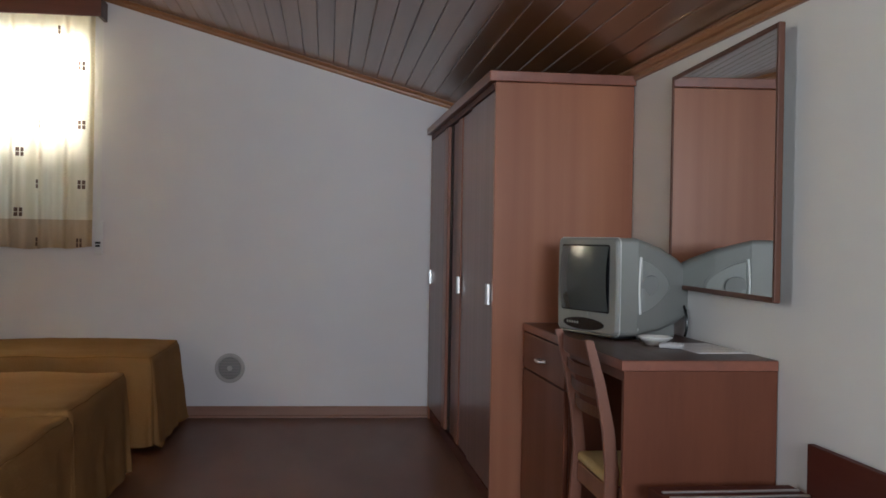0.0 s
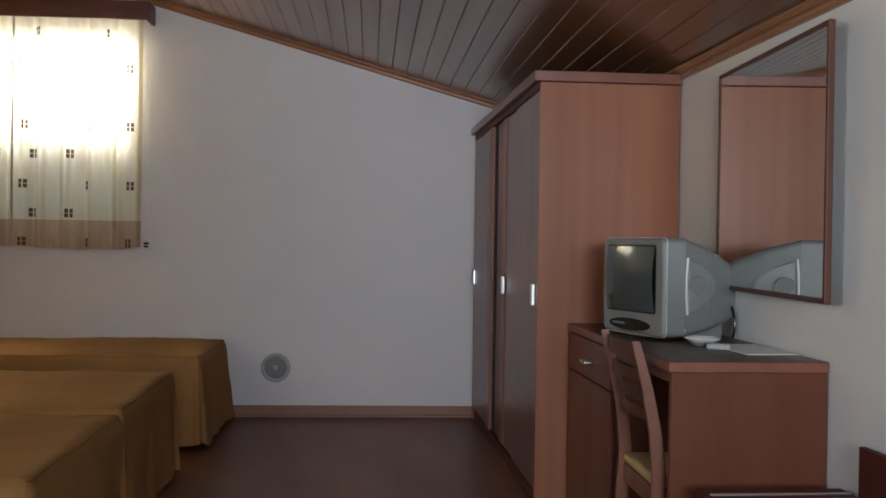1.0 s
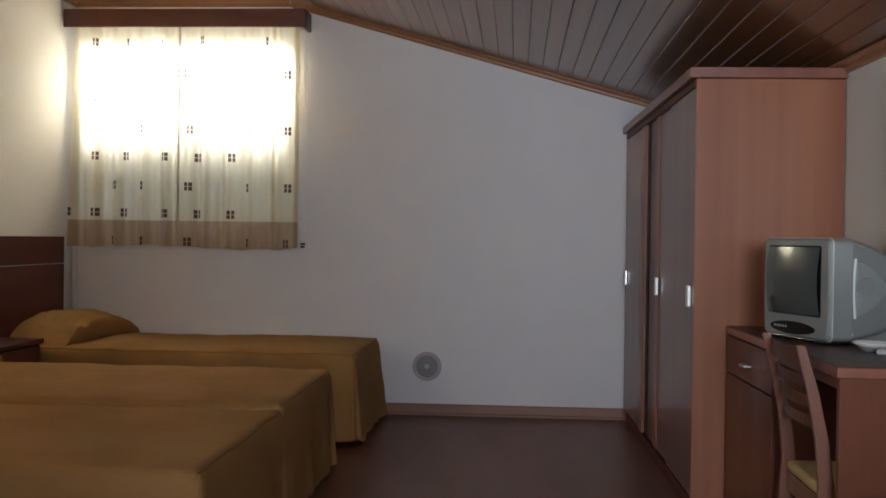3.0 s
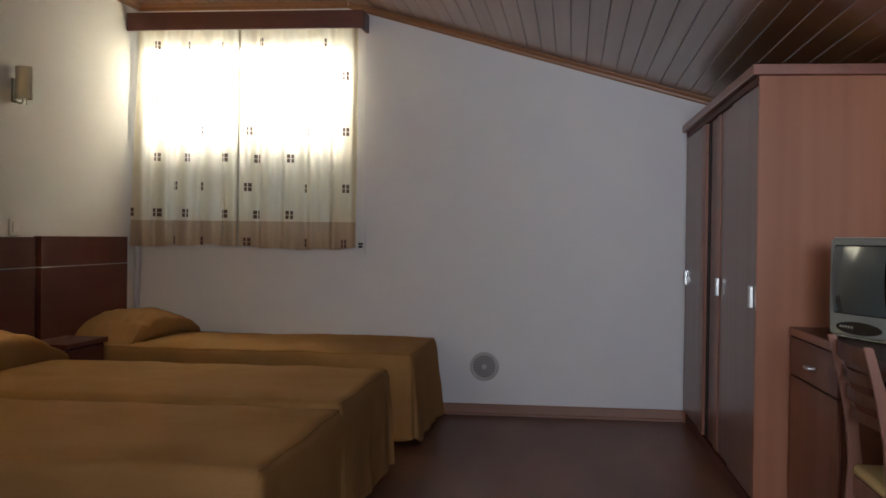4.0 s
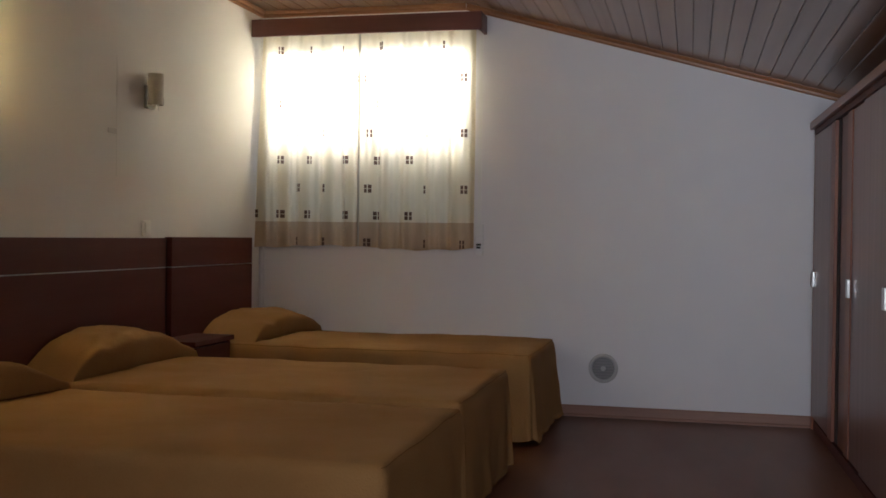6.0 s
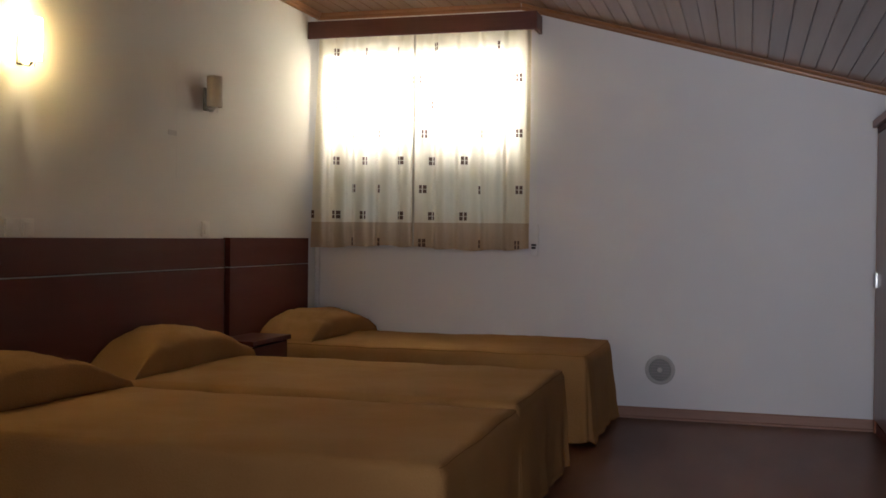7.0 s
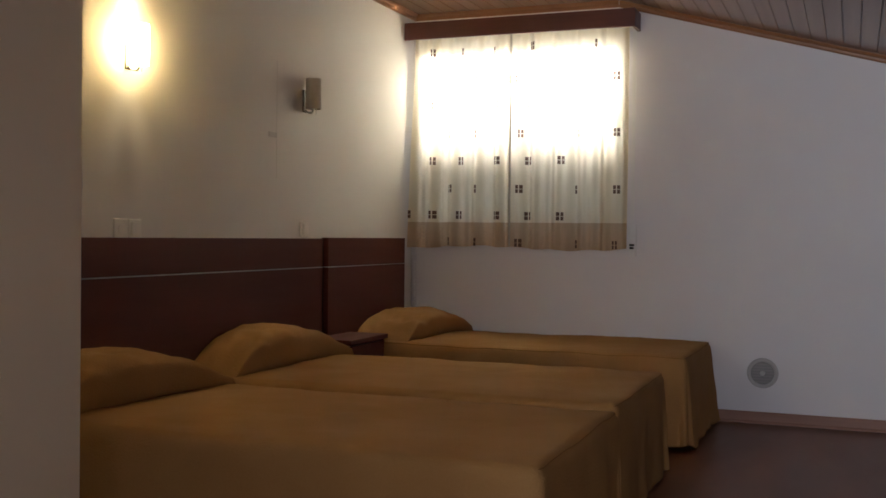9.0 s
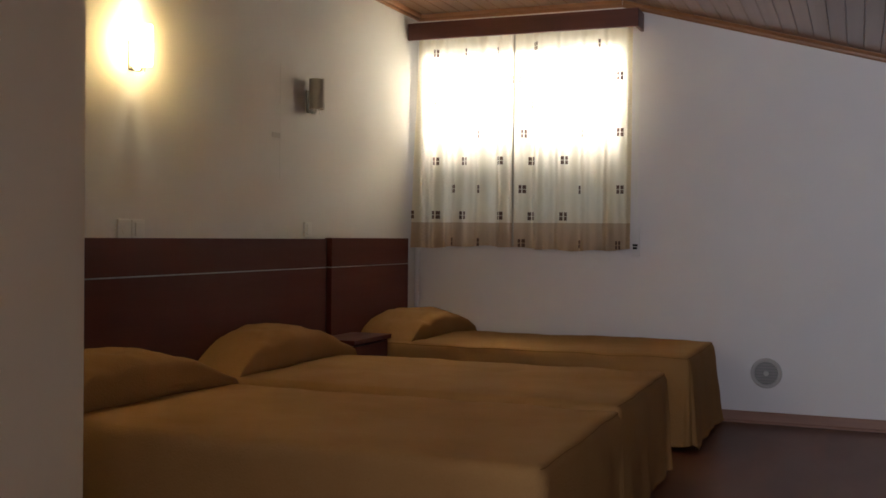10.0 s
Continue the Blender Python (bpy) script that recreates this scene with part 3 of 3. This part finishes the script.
headboard(2.70, 5.060, 1.057, 0.030, "long dark cherry headboard with a thin metal strip")
headboard(5.095, 6.145, 1.062, 0.046, "dark cherry headboard with a metal strip by the window")

ns = thing("bedside_table", "dark cherry bedside table between two beds", "bedside table")
part("top", box(LEFT + 0.039, -2.495, 4.90, 5.37, 0.500, 0.525, 0.003), HEADB, ns)
part("side_panel", box(LEFT + 0.04, -2.515, 4.91, 4.928, 0.0, 0.4995, 0.002), HEADB, ns)
part("side_panel", box(LEFT + 0.04, -2.515, 5.342, 5.36, 0.0, 0.4995, 0.002), HEADB, ns)
part("drawer", box(-2.533, -2.505, 4.93, 5.34, 0.32, 0.49, 0.002), HEADB, ns)
part("shelf", box(LEFT + 0.04, -2.535, 4.93, 5.34, 0.15, 0.17, 0.002), HEADB, ns)
part("handle", tube([(-2.505, 5.08, 0.41), (-2.485, 5.08, 0.41), (-2.485, 5.18, 0.41), (-2.505, 5.18, 0.41)], 0.004), STEEL, ns)


def switch(y, z, socket, label):
    s = thing("wall_switch" if not socket else "wall_socket", label, "switch" if not socket else "socket", Matrix.Translation((LEFT, y, z)), "switches over the headboards")
    part("plate", box(0.0005, 0.013, -0.041, 0.041, -0.041, 0.041, 0.006, 3), SWITCH, s)
    if socket:
        part("well", cylinder(0.021, 0.021, 0.004, Matrix.Translation((0.0145, 0, 0)) @ pose(0, 0, 0, 0, 90, 0), 24), SWITCH, s)
    else:
        part("rocker", box(0.0135, 0.020, -0.026, 0.026, -0.028, 0.028, 0.003), SWITCH, s)


switch(3.397, 1.092, True, "white wall socket above the headboard")
switch(3.482, 1.092, False, "white light switch above the headboard")
switch(4.893, 1.106, False, "white light switch under the wall lamp")


def wall_lamp(y, z, lit, label):
    w = thing("wall_lamp", label, "wall lamp", Matrix.Translation((LEFT, y, z)), "wall lamps over the beds")
    out, r = 0.056, 0.040
    part("backplate", box(0.0005, 0.010, -0.020, 0.020, -0.085, 0.035, 0.004), BRACKET, w)
    part("arm", tube([(0.010, 0, -0.070), (0.030, 0, -0.086), (0.048, 0, -0.088), (out, 0, -0.078), (out, 0, -0.05)], 0.007), CHROME, w)
    part("socket_cup", cylinder(0.019, 0.014, 0.035, Matrix.Translation((out, 0, -0.05)), 16), CHROME, w)
    ring = bmesh.new()
    n = 30
    rows = []
    for zz in (-0.068, -0.064, 0.0, 0.088, 0.092):
        rows.append([ring.verts.new((out + r * math.cos(2 * math.pi * k / n), r * math.sin(2 * math.pi * k / n), zz)) for k in range(n)])
    for a, b in zip(rows, rows[1:]):
        for k in range(n):
            ring.faces.new((a[k], a[(k + 1) % n], b[(k + 1) % n], b[k]))
    sh = part("shade", ring, SHADE_ON if lit else SHADE_OFF, w, "glowing frosted glass shade" if lit else "frosted glass shade, unlit", smooth=True)
    sh.modifiers.new("thickness", "SOLIDIFY").thickness = 0.003
    part("bracket", box(out + 0.020, out + 0.026, 0.034, 0.040, -0.066, -0.030, 0.001), BRACKET, w)
    part("pull_cord", tube([(out + 0.024, -0.012, -0.06), (out + 0.024, -0.012, -0.098)], 0.0025, 6), CHROME, w)
    return w


wall_lamp(4.888, 1.808, False, "chrome wall lamp with an unlit frosted shade")
wall_lamp(3.440, 1.815, True, "chrome wall lamp with a lit warm shade")
bulb = new("lamp_bulb_light", bpy.data.lights.new("lamp_bulb_light", "POINT"))
bulb.data.energy, bulb.data.color, bulb.data.shadow_soft_size = 1.7, (1.0, 0.80, 0.46), 0.02
bulb.location = (LEFT + 0.056, 3.440, 1.85)

solid("trim_cable_chase", box(LEFT + 0.0005, LEFT + 0.0016, 4.608, 4.634, 1.36, 1.95, 0.0005), BEDWALL, "painted cable chase on the bed wall", "trim", "structure")
# a painted-over mark on the bed wall
solid("wall_patch", box(LEFT + 0.0005, LEFT + 0.004, 4.53, 4.608, 1.565, 1.59, 0.0015), material("patch_plaster", (0.56, 0.54, 0.52), 0.9, vary=0.04), "small grey filler patch on the wall", "patch")

# ---- vent ----
vent = thing("wall_vent", "round grey plastic air vent on the gable wall", "vent", Matrix.Translation((-0.543, BACK, 0.296)) @ pose(0, 0, 0, 90, 0, 0))
ringv = bmesh.new()
prof = [(0.089, 0.0005), (0.087, 0.008), (0.078, 0.012), (0.068, 0.008), (0.066, 0.002)]
grid(49, len(prof), lambda u, v: (prof[round(v * 4)][0] * math.cos(u * 2 * math.pi), prof[round(v * 4)][0] * math.sin(u * 2 * math.pi), prof[round(v * 4)][1]), ringv)
bmesh.ops.remove_doubles(ringv, verts=ringv.verts, dist=1e-5)
part("rim", ringv, GRAPHITE, vent, smooth=True)
part("backing", cylinder(0.066, 0.066, 0.002, Matrix.Translation((0, 0, 0.0025)), 40), VENTIN, vent)
for k in range(7):
    yv = -0.051 + k * 0.017
    half = math.sqrt(max(0.0, 0.066 ** 2 - yv ** 2)) - 0.002
    part("slat", box(-half, half, yv - 0.0045, yv + 0.0045, 0.004, 0.007, 0.001), SLATG, vent)
part("knob", cylinder(0.016, 0.012, 0.006, Matrix.Translation((0, 0, 0.010)), 20), GRAPHITE, vent)


# ---- wardrobe ----
def wardrobe():
    w = thing("wardrobe", "three-door cherry sliding wardrobe against the low wall", "wardrobe", RW)
    y0, y1, xf, top = 0.668, 2.858, -0.578, 1.722
    part("side_panel", box(xf, -0.004, y0, y0 + 0.025, 0.0, top, 0.002), WOOD, w)
    part("side_panel", box(xf, -0.004, y1 - 0.025, y1, 0.0, top, 0.002), WOOD, w)
    part("back_panel", box(-0.012, -0.004, y0 + 0.0255, y1 - 0.0255, 0.06, top, 0.0), WOOD, w)
    part("plinth", box(xf + 0.012, xf + 0.03, y0 + 0.0255, y1 - 0.0255, 0.0, 0.055, 0.001), HEADB, w)
    part("floor_panel", box(xf + 0.030, -0.0125, y0 + 0.0255, y1 - 0.0255, 0.056, 0.075, 0.001), HEADB, w)
    part("cornice", box(xf - 0.028, -0.004, y0 - 0.022, y1 + 0.004, top + 0.001, top + 0.042, 0.003), WOOD_H, w)
    part("top_rail", box(xf - 0.004, xf + 0.085, y0 + 0.0255, y1 - 0.0255, top - 0.03, top + 0.0, 0.001), HEADB, w)
    z0, z1 = 0.078, top - 0.034
    # the end doors stand in the outer track, the middle one a little behind, and the gap to the inner track gets its
    # shade from a near-black strip
    for a, b, dx, hy, stile in ((2.04, y1 - 0.026, 0.0, y1 - 0.075, 0.125), (1.290, 1.725, 0.010, 1.615, 0.120), (y0 + 0.026, 1.283, 0.0, y0 + 0.075, 0.0)):
        s0 = a if a > 2 else b - stile
        d0, d1 = (a + stile + 0.001, b) if a > 2 else (a, b - stile - (0.001 if stile else 0))
        d = part("sliding_door", box(xf + dx, xf + dx + 0.024, d0, d1, z0, z1, 0.0015), DOORW, w, "sliding door with a sheen")
        if stile:
            part("stile", box(xf + dx - 0.006, xf + dx + 0.0245, s0, s0 + stile, z0, z1, 0.002), STILE, d)
        hx = xf + dx - (0.0065 if a == 1.290 else 0.0005)
        part("handle", box(hx - 0.014, hx, hy - 0.022, hy + 0.022, 0.822, 0.908, 0.003), STEEL, d, "small upright metal pull")
    part("inner_panel", box(xf + 0.014, xf + 0.019, 1.727, 1.96, z0, z1, 0.0), DESKW, w)
    part("shadow_gap", box(xf + 0.010, xf + 0.019, 1.9605, 2.039, z0, z1, 0.0), GAP_SHADE, w)
    return w


wardrobe()


# ---- desk and what stands on it ----
DESK_Z = 0.757


def desk():
    d = thing("desk", "cherry writing desk with a drawer unit against the wall", "desk", RW)
    y0, y1, xf = -0.690, 0.640, -0.456
    part("top", box(xf, -0.003, y0, y1, DESK_Z - 0.028, DESK_Z, 0.002), WOOD_H, d)
    part("top_surface", box(xf + 0.003, -0.005, y0 + 0.003, y1 - 0.003, DESK_Z - 0.001, DESK_Z + 0.0015, 0.0), DESKTOP, d, "dark glossy laminate top")
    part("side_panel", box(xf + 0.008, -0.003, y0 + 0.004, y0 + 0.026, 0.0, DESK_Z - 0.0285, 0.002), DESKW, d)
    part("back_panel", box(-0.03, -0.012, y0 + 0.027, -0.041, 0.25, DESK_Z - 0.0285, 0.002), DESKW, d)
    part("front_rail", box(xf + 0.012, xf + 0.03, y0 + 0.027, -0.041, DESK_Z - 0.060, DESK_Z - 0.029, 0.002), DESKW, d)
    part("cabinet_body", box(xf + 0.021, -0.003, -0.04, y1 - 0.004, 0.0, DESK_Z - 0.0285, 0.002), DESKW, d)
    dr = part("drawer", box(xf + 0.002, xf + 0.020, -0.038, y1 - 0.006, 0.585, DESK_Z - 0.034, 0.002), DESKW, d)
    hb = [(xf + 0.002, 0.24, 0.645), (xf - 0.02, 0.245, 0.645), (xf - 0.024, 0.28, 0.645), (xf - 0.02, 0.315, 0.645), (xf + 0.002, 0.32, 0.645)]
    part("handle", tube(hb, 0.006), STEEL, dr, "small metal bow handle")
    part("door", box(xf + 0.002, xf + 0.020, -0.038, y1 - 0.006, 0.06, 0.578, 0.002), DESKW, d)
    return d


desk()


def television():
    ang = math.degrees(math.atan2(1.027 - 0.916, 3.817 - 3.492))
    tv = thing("television", "small silver tube television standing on the desk", "television", pose(0.917, 3.54, DESK_Z + 0.002, 0, 0, -90 + ang))
    W, H = 0.368, 0.328
    zc = H / 2 + 0.012
    bz = loft([(0.0, W - 0.020, H - 0.016, 0, zc, 0.014), (0.005, W - 0.005, H - 0.004, 0, zc, 0.016), (0.012, W, H, 0, zc, 0.018)])
    bmesh.ops.subdivide_edges(bz, edges=[e for e in bz.edges if e.calc_length() > 0.2], cuts=6, use_grid_fill=False)
    for v in bz.verts:
        v.co.x += math.copysign(0.006, v.co.x) * max(0.0, 1 - ((v.co.z - zc) / (H / 2)) ** 2)
    part("bezel", bz, TVGREY, tv)
    part("back_shell", loft([(0.0165, W, H, 0, zc, 0.018), (0.085, W + 0.002, H, 0, zc, 0.016), (0.092, W - 0.002, H - 0.004, 0, zc, 0.016), (0.205, W - 0.045, H - 0.046, 0, zc - 0.008, 0.024), (0.292, W - 0.095, H - 0.100, 0, zc - 0.016, 0.03), (0.345, W - 0.125, H - 0.150, 0, zc - 0.020, 0.035)]), TVGREY, tv)
    # pale colour puts the front edge's highlight into the seam
    part("seam", loft([(0.0125, W + 0.006, H + 0.003, 0, zc, 0.02), (0.016, W + 0.006, H + 0.003, 0, zc, 0.02)]), TVLIGHT, tv)
    part("foot", box(-0.12, 0.12, 0.03, 0.29, 0.0, 0.055, 0.006), TVGREY, tv)
    part("base_line", box(-0.16, 0.16, 0.006, 0.10, 0.003, 0.013, 0.003), BLACK, tv)

    def tube_face(u, v):
        x, z = (u - 0.5) * 0.290, (v - 0.5) * 0.220
        return (x - 0.006, -0.0018 - 0.013 * (1 - (2 * u - 1) ** 2) - 0.011 * (1 - (2 * v - 1) ** 2), zc + 0.025 + z)
    part("screen_surround", loft([(-0.0015, 0.297, 0.228, -0.006, zc + 0.025, 0.010), (0.001, 0.301, 0.232, -0.006, zc + 0.025, 0.010)]), BLACK, tv)
    part("screen", grid(20, 18, tube_face), SCREEN, tv, "dark curved glass screen", smooth=True)
    cp = cylinder(1, 1, 1, Matrix.Identity(4), 40)
    bmesh.ops.transform(cp, matrix=Matrix.Translation((-0.01, -0.0005, 0.043)) @ pose(0, 0, 0, 90, 0, 0) @ Matrix.Diagonal((0.125, 0.021, 0.007, 1)), verts=cp.verts)
    pan = part("control_panel", cp, BLACK, tv, "black oval control panel")
    for k in range(5):
        part("button", cylinder(0.0045, 0.0045, 0.004, Matrix.Translation((-0.105 + k * 0.016, -0.005, 0.045)) @ pose(0, 0, 0, 90, 0, 0), 10), TVGREY, pan)
    part("badge", box(-0.018, 0.018, -0.003, 0.002, 0.073, 0.081, 0.001), TVDARK, tv)
    for s in (-1, 1):
        g = bmesh.new()
        out = [(0.098 + 0.140 * math.cos(radians(-90 + 180 * k / 27)) ** 0.9 if 0 < k < 27 else 0.098, zc + 0.004 + 0.092 * math.sin(radians(-90 + 180 * k / 27)) * (1 - 0.35 * math.cos(radians(-90 + 180 * k / 27)))) for k in range(28)]

        def xs(y):
            return s * ((W - 0.02) / 2 - max(0.0, y - 0.11) / 0.15 * 0.032 + 0.0035)
        a = [g.verts.new((xs(y) , y, z)) for y, z in out]
        b = [g.verts.new((xs(y) + s * 0.006, 0.160 + (y - 0.160) * 0.9, zc + (z - zc) * 0.93)) for y, z in out]
        for k in range(28):
            g.faces.new((a[k], a[(k + 1) % 28], b[(k + 1) % 28], b[k]))
        g.faces.new(b)
        gr = part("speaker_grille", g, TVPANEL, tv, "moulded side speaker panel")
        part("panel_groove", tube([(xs(y) + s * 0.001, 0.160 + (y - 0.160) * 1.03, zc + (z - zc) * 1.03) for y, z in out], 0.003, 6), TVDARK, gr)
        part("speaker_mesh", cylinder(0.036, 0.034, 0.004, Matrix.Translation((s * (W / 2 - 0.001), 0.135, zc + 0.005)) @ pose(0, 0, 0, 0, 90 + s * 13, 0), 28), TVDARK, gr)
        part("grille_lip", tube([(xs(0.09) + s * 0.005, 0.092 + 0.006 * abs(k / 8 - 0.5) ** 2 * 4, zc + 0.005 + 0.19 * (k / 8 - 0.5)) for k in range(9)], 0.005, 8), TVLIGHT, gr)
    part("screw", cylinder(0.006, 0.006, 0.004, Matrix.Translation((W / 2 - 0.0015, 0.085, 0.035)) @ pose(0, 0, 0, 0, 90, 0), 12), TVLIGHT, tv)
    bend = [(0.080, 0.328, 0.125), (0.150, 0.318, 0.120), (0.160, 0.312, 0.060), (0.162, 0.312, 0.030), (0.144, 0.314, 0.005)]
    cable = [tuple(sum(c * p[i] for c, p in zip(((1 - q) ** 4, 4 * q * (1 - q) ** 3, 6 * q * q * (1 - q) ** 2, 4 * q ** 3 * (1 - q), q ** 4), bend)) for i in range(3)) for q in [k / 16 for k in range(17)]]
    part("power_cable", tube(cable, 0.0048, 8), BLACK, tv, "black power cable")
    return tv


television()

dish = thing("ashtray", "shallow white ceramic dish on the desk", "dish", Matrix.Translation((1.072, 3.245, DESK_Z + 0.002)) @ Matrix.Diagonal((0.86, 0.86, 0.95, 1)))
dprof = [(0.0, 0.002), (0.035, 0.0), (0.062, 0.028), (0.066, 0.029), (0.064, 0.024), (0.036, 0.006), (0.0, 0.006)]
dbm = bmesh.new()
grid(37, len(dprof), lambda u, v: (dprof[round(v * 6)][0] * math.cos(u * 2 * math.pi), dprof[round(v * 6)][0] * math.sin(u * 2 * math.pi), dprof[round(v * 6)][1]), dbm)
bmesh.ops.remove_doubles(dbm, verts=dbm.verts, dist=1e-5)
part("bowl", dbm, CERAMIC, dish, smooth=True)
rem = thing("remote_control", "small grey plastic remote control on the desk", "remote", Matrix.Translation((1.09, 3.14, DESK_Z + 0.002)) @ pose(0, 0, 0, 0, 0, 60))
part("case", box(-0.02, 0.02, -0.036, 0.036, 0.0, 0.016, 0.005), GRAPHITE, rem)
for i in range(3):
    for j in range(4):
        part("button", box(-0.014 + i * 0.011, -0.007 + i * 0.011, -0.03 + j * 0.015, -0.022 + j * 0.015, 0.0158, 0.0175, 0.0), GRAPHITE, rem)
lea = thing("leaflet", "printed paper leaflet lying on the desk", "leaflet", Matrix.Translation((1.195, 3.14, DESK_Z + 0.002)) @ pose(0, 0, 0, 0, 0, 4))
part("sheet", box(-0.085, 0.075, -0.15, 0.15, 0.0, 0.002, 0.0), PAPER, lea)
for k in range(1, 12, 2):
    part("text_bar", box(-0.07, 0.06 - 0.02 * (k % 3), -0.135 + k * 0.022, -0.127 + k * 0.022, 0.0021, 0.0024), INK, lea)


# ---- mirror ----
def wall_mirror():
    m = thing("wall_mirror", "tall wall mirror in a dark brown wooden frame", "mirror", RW @ pose(-0.018, -0.22, 0, 0, 0, -2.8))
    y0, y1, z0, z1, t, fw = -0.570, 0.400, 0.924, 1.686, 0.022, 0.016
    part("frame_top", box(-t, -0.002, y0 + fw, y1 - fw, z1 - fw, z1, 0.004), FRAMEW, m)
    part("frame_bottom", box(-t, -0.002, y0 + fw, y1 - fw, z0, z0 + fw, 0.004), FRAMEW, m)
    part("frame_side", box(-t, -0.002, y0, y0 + fw - 0.0003, z0, z1, 0.004), FRAMEW, m)
    part("frame_side", box(-t, -0.002, y1 - fw + 0.0003, y1, z0, z1, 0.004), FRAMEW, m)
    part("glass", box(-0.018, -0.012, y0 + fw - 0.004, y1 - fw + 0.004, z0 + fw - 0.004, z1 - fw + 0.004), MIRROR, m, "silvered mirror glass")
    return m


wall_mirror()


# ---- chair ----
def chair():
    c = thing("chair", "reddish beech ladder-back chair with a yellow seat, pushed under the desk", "chair", pose(0.845, 3.11, 0, 0, 0, 0))
    hw = 0.195

    def post(y):
        # back leg and post: one bent piece, leaning back above the seat
        line = [(-0.055, 0.0), (-0.015, 0.22), (0.0, 0.42), (-0.012, 0.54), (-0.04, 0.68), (-0.074, 0.803)]
        bm = bmesh.new()
        rings = []
        for i, (x, z) in enumerate(line):
            wx = (0.030, 0.036, 0.040, 0.036, 0.030, 0.024)[i]
            rings.append([bm.verts.new((x + sx * wx / 2, y + sy * 0.011, z)) for sx, sy in ((-1, -1), (1, -1), (1, 1), (-1, 1))])
        for a, b in zip(rings, rings[1:]):
            for k in range(4):
                bm.faces.new((a[k], a[(k + 1) % 4], b[(k + 1) % 4], b[k]))
        bm.faces.new(rings[0]), bm.faces.new(rings[-1])
        bmesh.ops.bevel(bm, geom=bm.edges[:], offset=0.003, segments=2, affect="EDGES")
        part("back_post", bm, CHAIRW, c)
    post(-hw), post(hw)

    def back_x(z):
        return -0.012 - (z - 0.56) * 0.235
    for z, hgt in ((0.768, 0.050), (0.702, 0.033), (0.644, 0.033), (0.586, 0.033)):
        bm = grid(13, 2, lambda u, v: (back_x(z) - 0.022 * math.sin(u * math.pi), -hw + 0.012 + (2 * hw - 0.024) * u, z + (v - 0.5) * hgt))
        bmesh.ops.solidify(bm, geom=bm.faces[:], thickness=0.012)
        part("back_slat", bm, CHAIRW, c)
    part("seat_cushion", box(-0.01, 0.36, -0.185, 0.185, 0.380, 0.414, 0.014, 3), CUSHION, c, "yellow fabric seat pad", smooth=True)
    part("seat_rail", box(0.022, 0.345, -0.203, -0.185, 0.320, 0.379, 0.003), CHAIRW, c)
    part("seat_rail", box(0.022, 0.345, 0.185, 0.203, 0.320, 0.379, 0.003), CHAIRW, c)
    part("seat_rail", box(-0.008, 0.010, -0.183, 0.183, 0.320, 0.379, 0.003), CHAIRW, c)
    part("seat_rail", box(0.346, 0.364, -0.165, 0.165, 0.320, 0.379, 0.003), CHAIRW, c)
    for y in (-0.185, 0.185):
        part("front_leg", loft([(0, 0.024, 0.024, 0, 0, 0.004), (0.378, 0.036, 0.036, 0, 0, 0.004)]), CHAIRW, c, m=Matrix.Translation((0.355, y, 0)) @ pose(0, 0, 0, 90, 0, 0))
    for y in (-0.19, 0.19):
        part("stretcher", box(-0.008, 0.342, y - 0.008, y + 0.008, 0.20, 0.225, 0.003), CHAIRW, c)
    return c


chair()


# ---- luggage bench ----
def bench():
    b = thing("luggage_bench", "dark cherry luggage bench with metal strips and back panel", "bench", RW)
    y0, y1, x0, top = -1.75, -0.835, -0.425, 0.445
    part("top", box(x0, -0.034, y0, y1, top - 0.03, top, 0.003), HEADB, b)
    for k in range(9):
        yy = y1 - 0.075 - k * 0.058
        part("metal_strip", box(x0 + 0.012, -0.045, yy - 0.006, yy + 0.006, top + 0.0002, top + 0.006, 0.002), STEEL, b, "aluminium luggage strip")
    part("back_panel", box(-0.033, -0.014, y0, y1 - 0.09, 0.0, 0.572, 0.002), HEADB, b)
    part("side_panel", box(x0 + 0.01, -0.04, y1 - 0.03, y1 - 0.01, 0.0, top - 0.0305, 0.002), HEADB, b)
    part("side_panel", box(x0 + 0.01, -0.04, y0 + 0.01, y0 + 0.03, 0.0, top - 0.0305, 0.002), HEADB, b)
    return b


bench()

# ---- added rear window, unseen behind the camera ----
rw = thing("added_window_2", "unseen white-framed window added behind the entry for fill light", "window", kind="structure")
yb = REAR - 0.12
vx0, vx1, vz0, vz1 = ADDED_REAR_WIN
for name, b in (("frame_left", (vx0, vx0 + 0.05, vz0, vz1)), ("frame_right", (vx1 - 0.05, vx1, vz0, vz1)), ("frame_top", (vx0 + 0.05, vx1 - 0.05, vz1 - 0.05, vz1)), ("frame_bottom", (vx0 + 0.05, vx1 - 0.05, vz0, vz0 + 0.05))):
    part(name, box(b[0], b[1], yb, yb + 0.05, b[2], b[3], 0.004), WHITE, rw)

# ---- added side window of the entry, unseen ----
sw = thing("added_window_3", "unseen white-framed window added in the entry wall for fill light", "window", kind="structure")
xb = NOOK - 0.20
wy0, wy1, wz0, wz1 = ADDED_SIDE_WIN
for name, b in (("frame_left", (wy0, wy0 + 0.05, wz0, wz1)), ("frame_right", (wy1 - 0.05, wy1, wz0, wz1)), ("frame_top", (wy0 + 0.05, wy1 - 0.05, wz1 - 0.05, wz1)), ("frame_bottom", (wy0 + 0.05, wy1 - 0.05, wz0, wz0 + 0.05))):
    part(name, box(xb, xb + 0.05, b[0], b[1], b[2], b[3], 0.004), WHITE, sw)
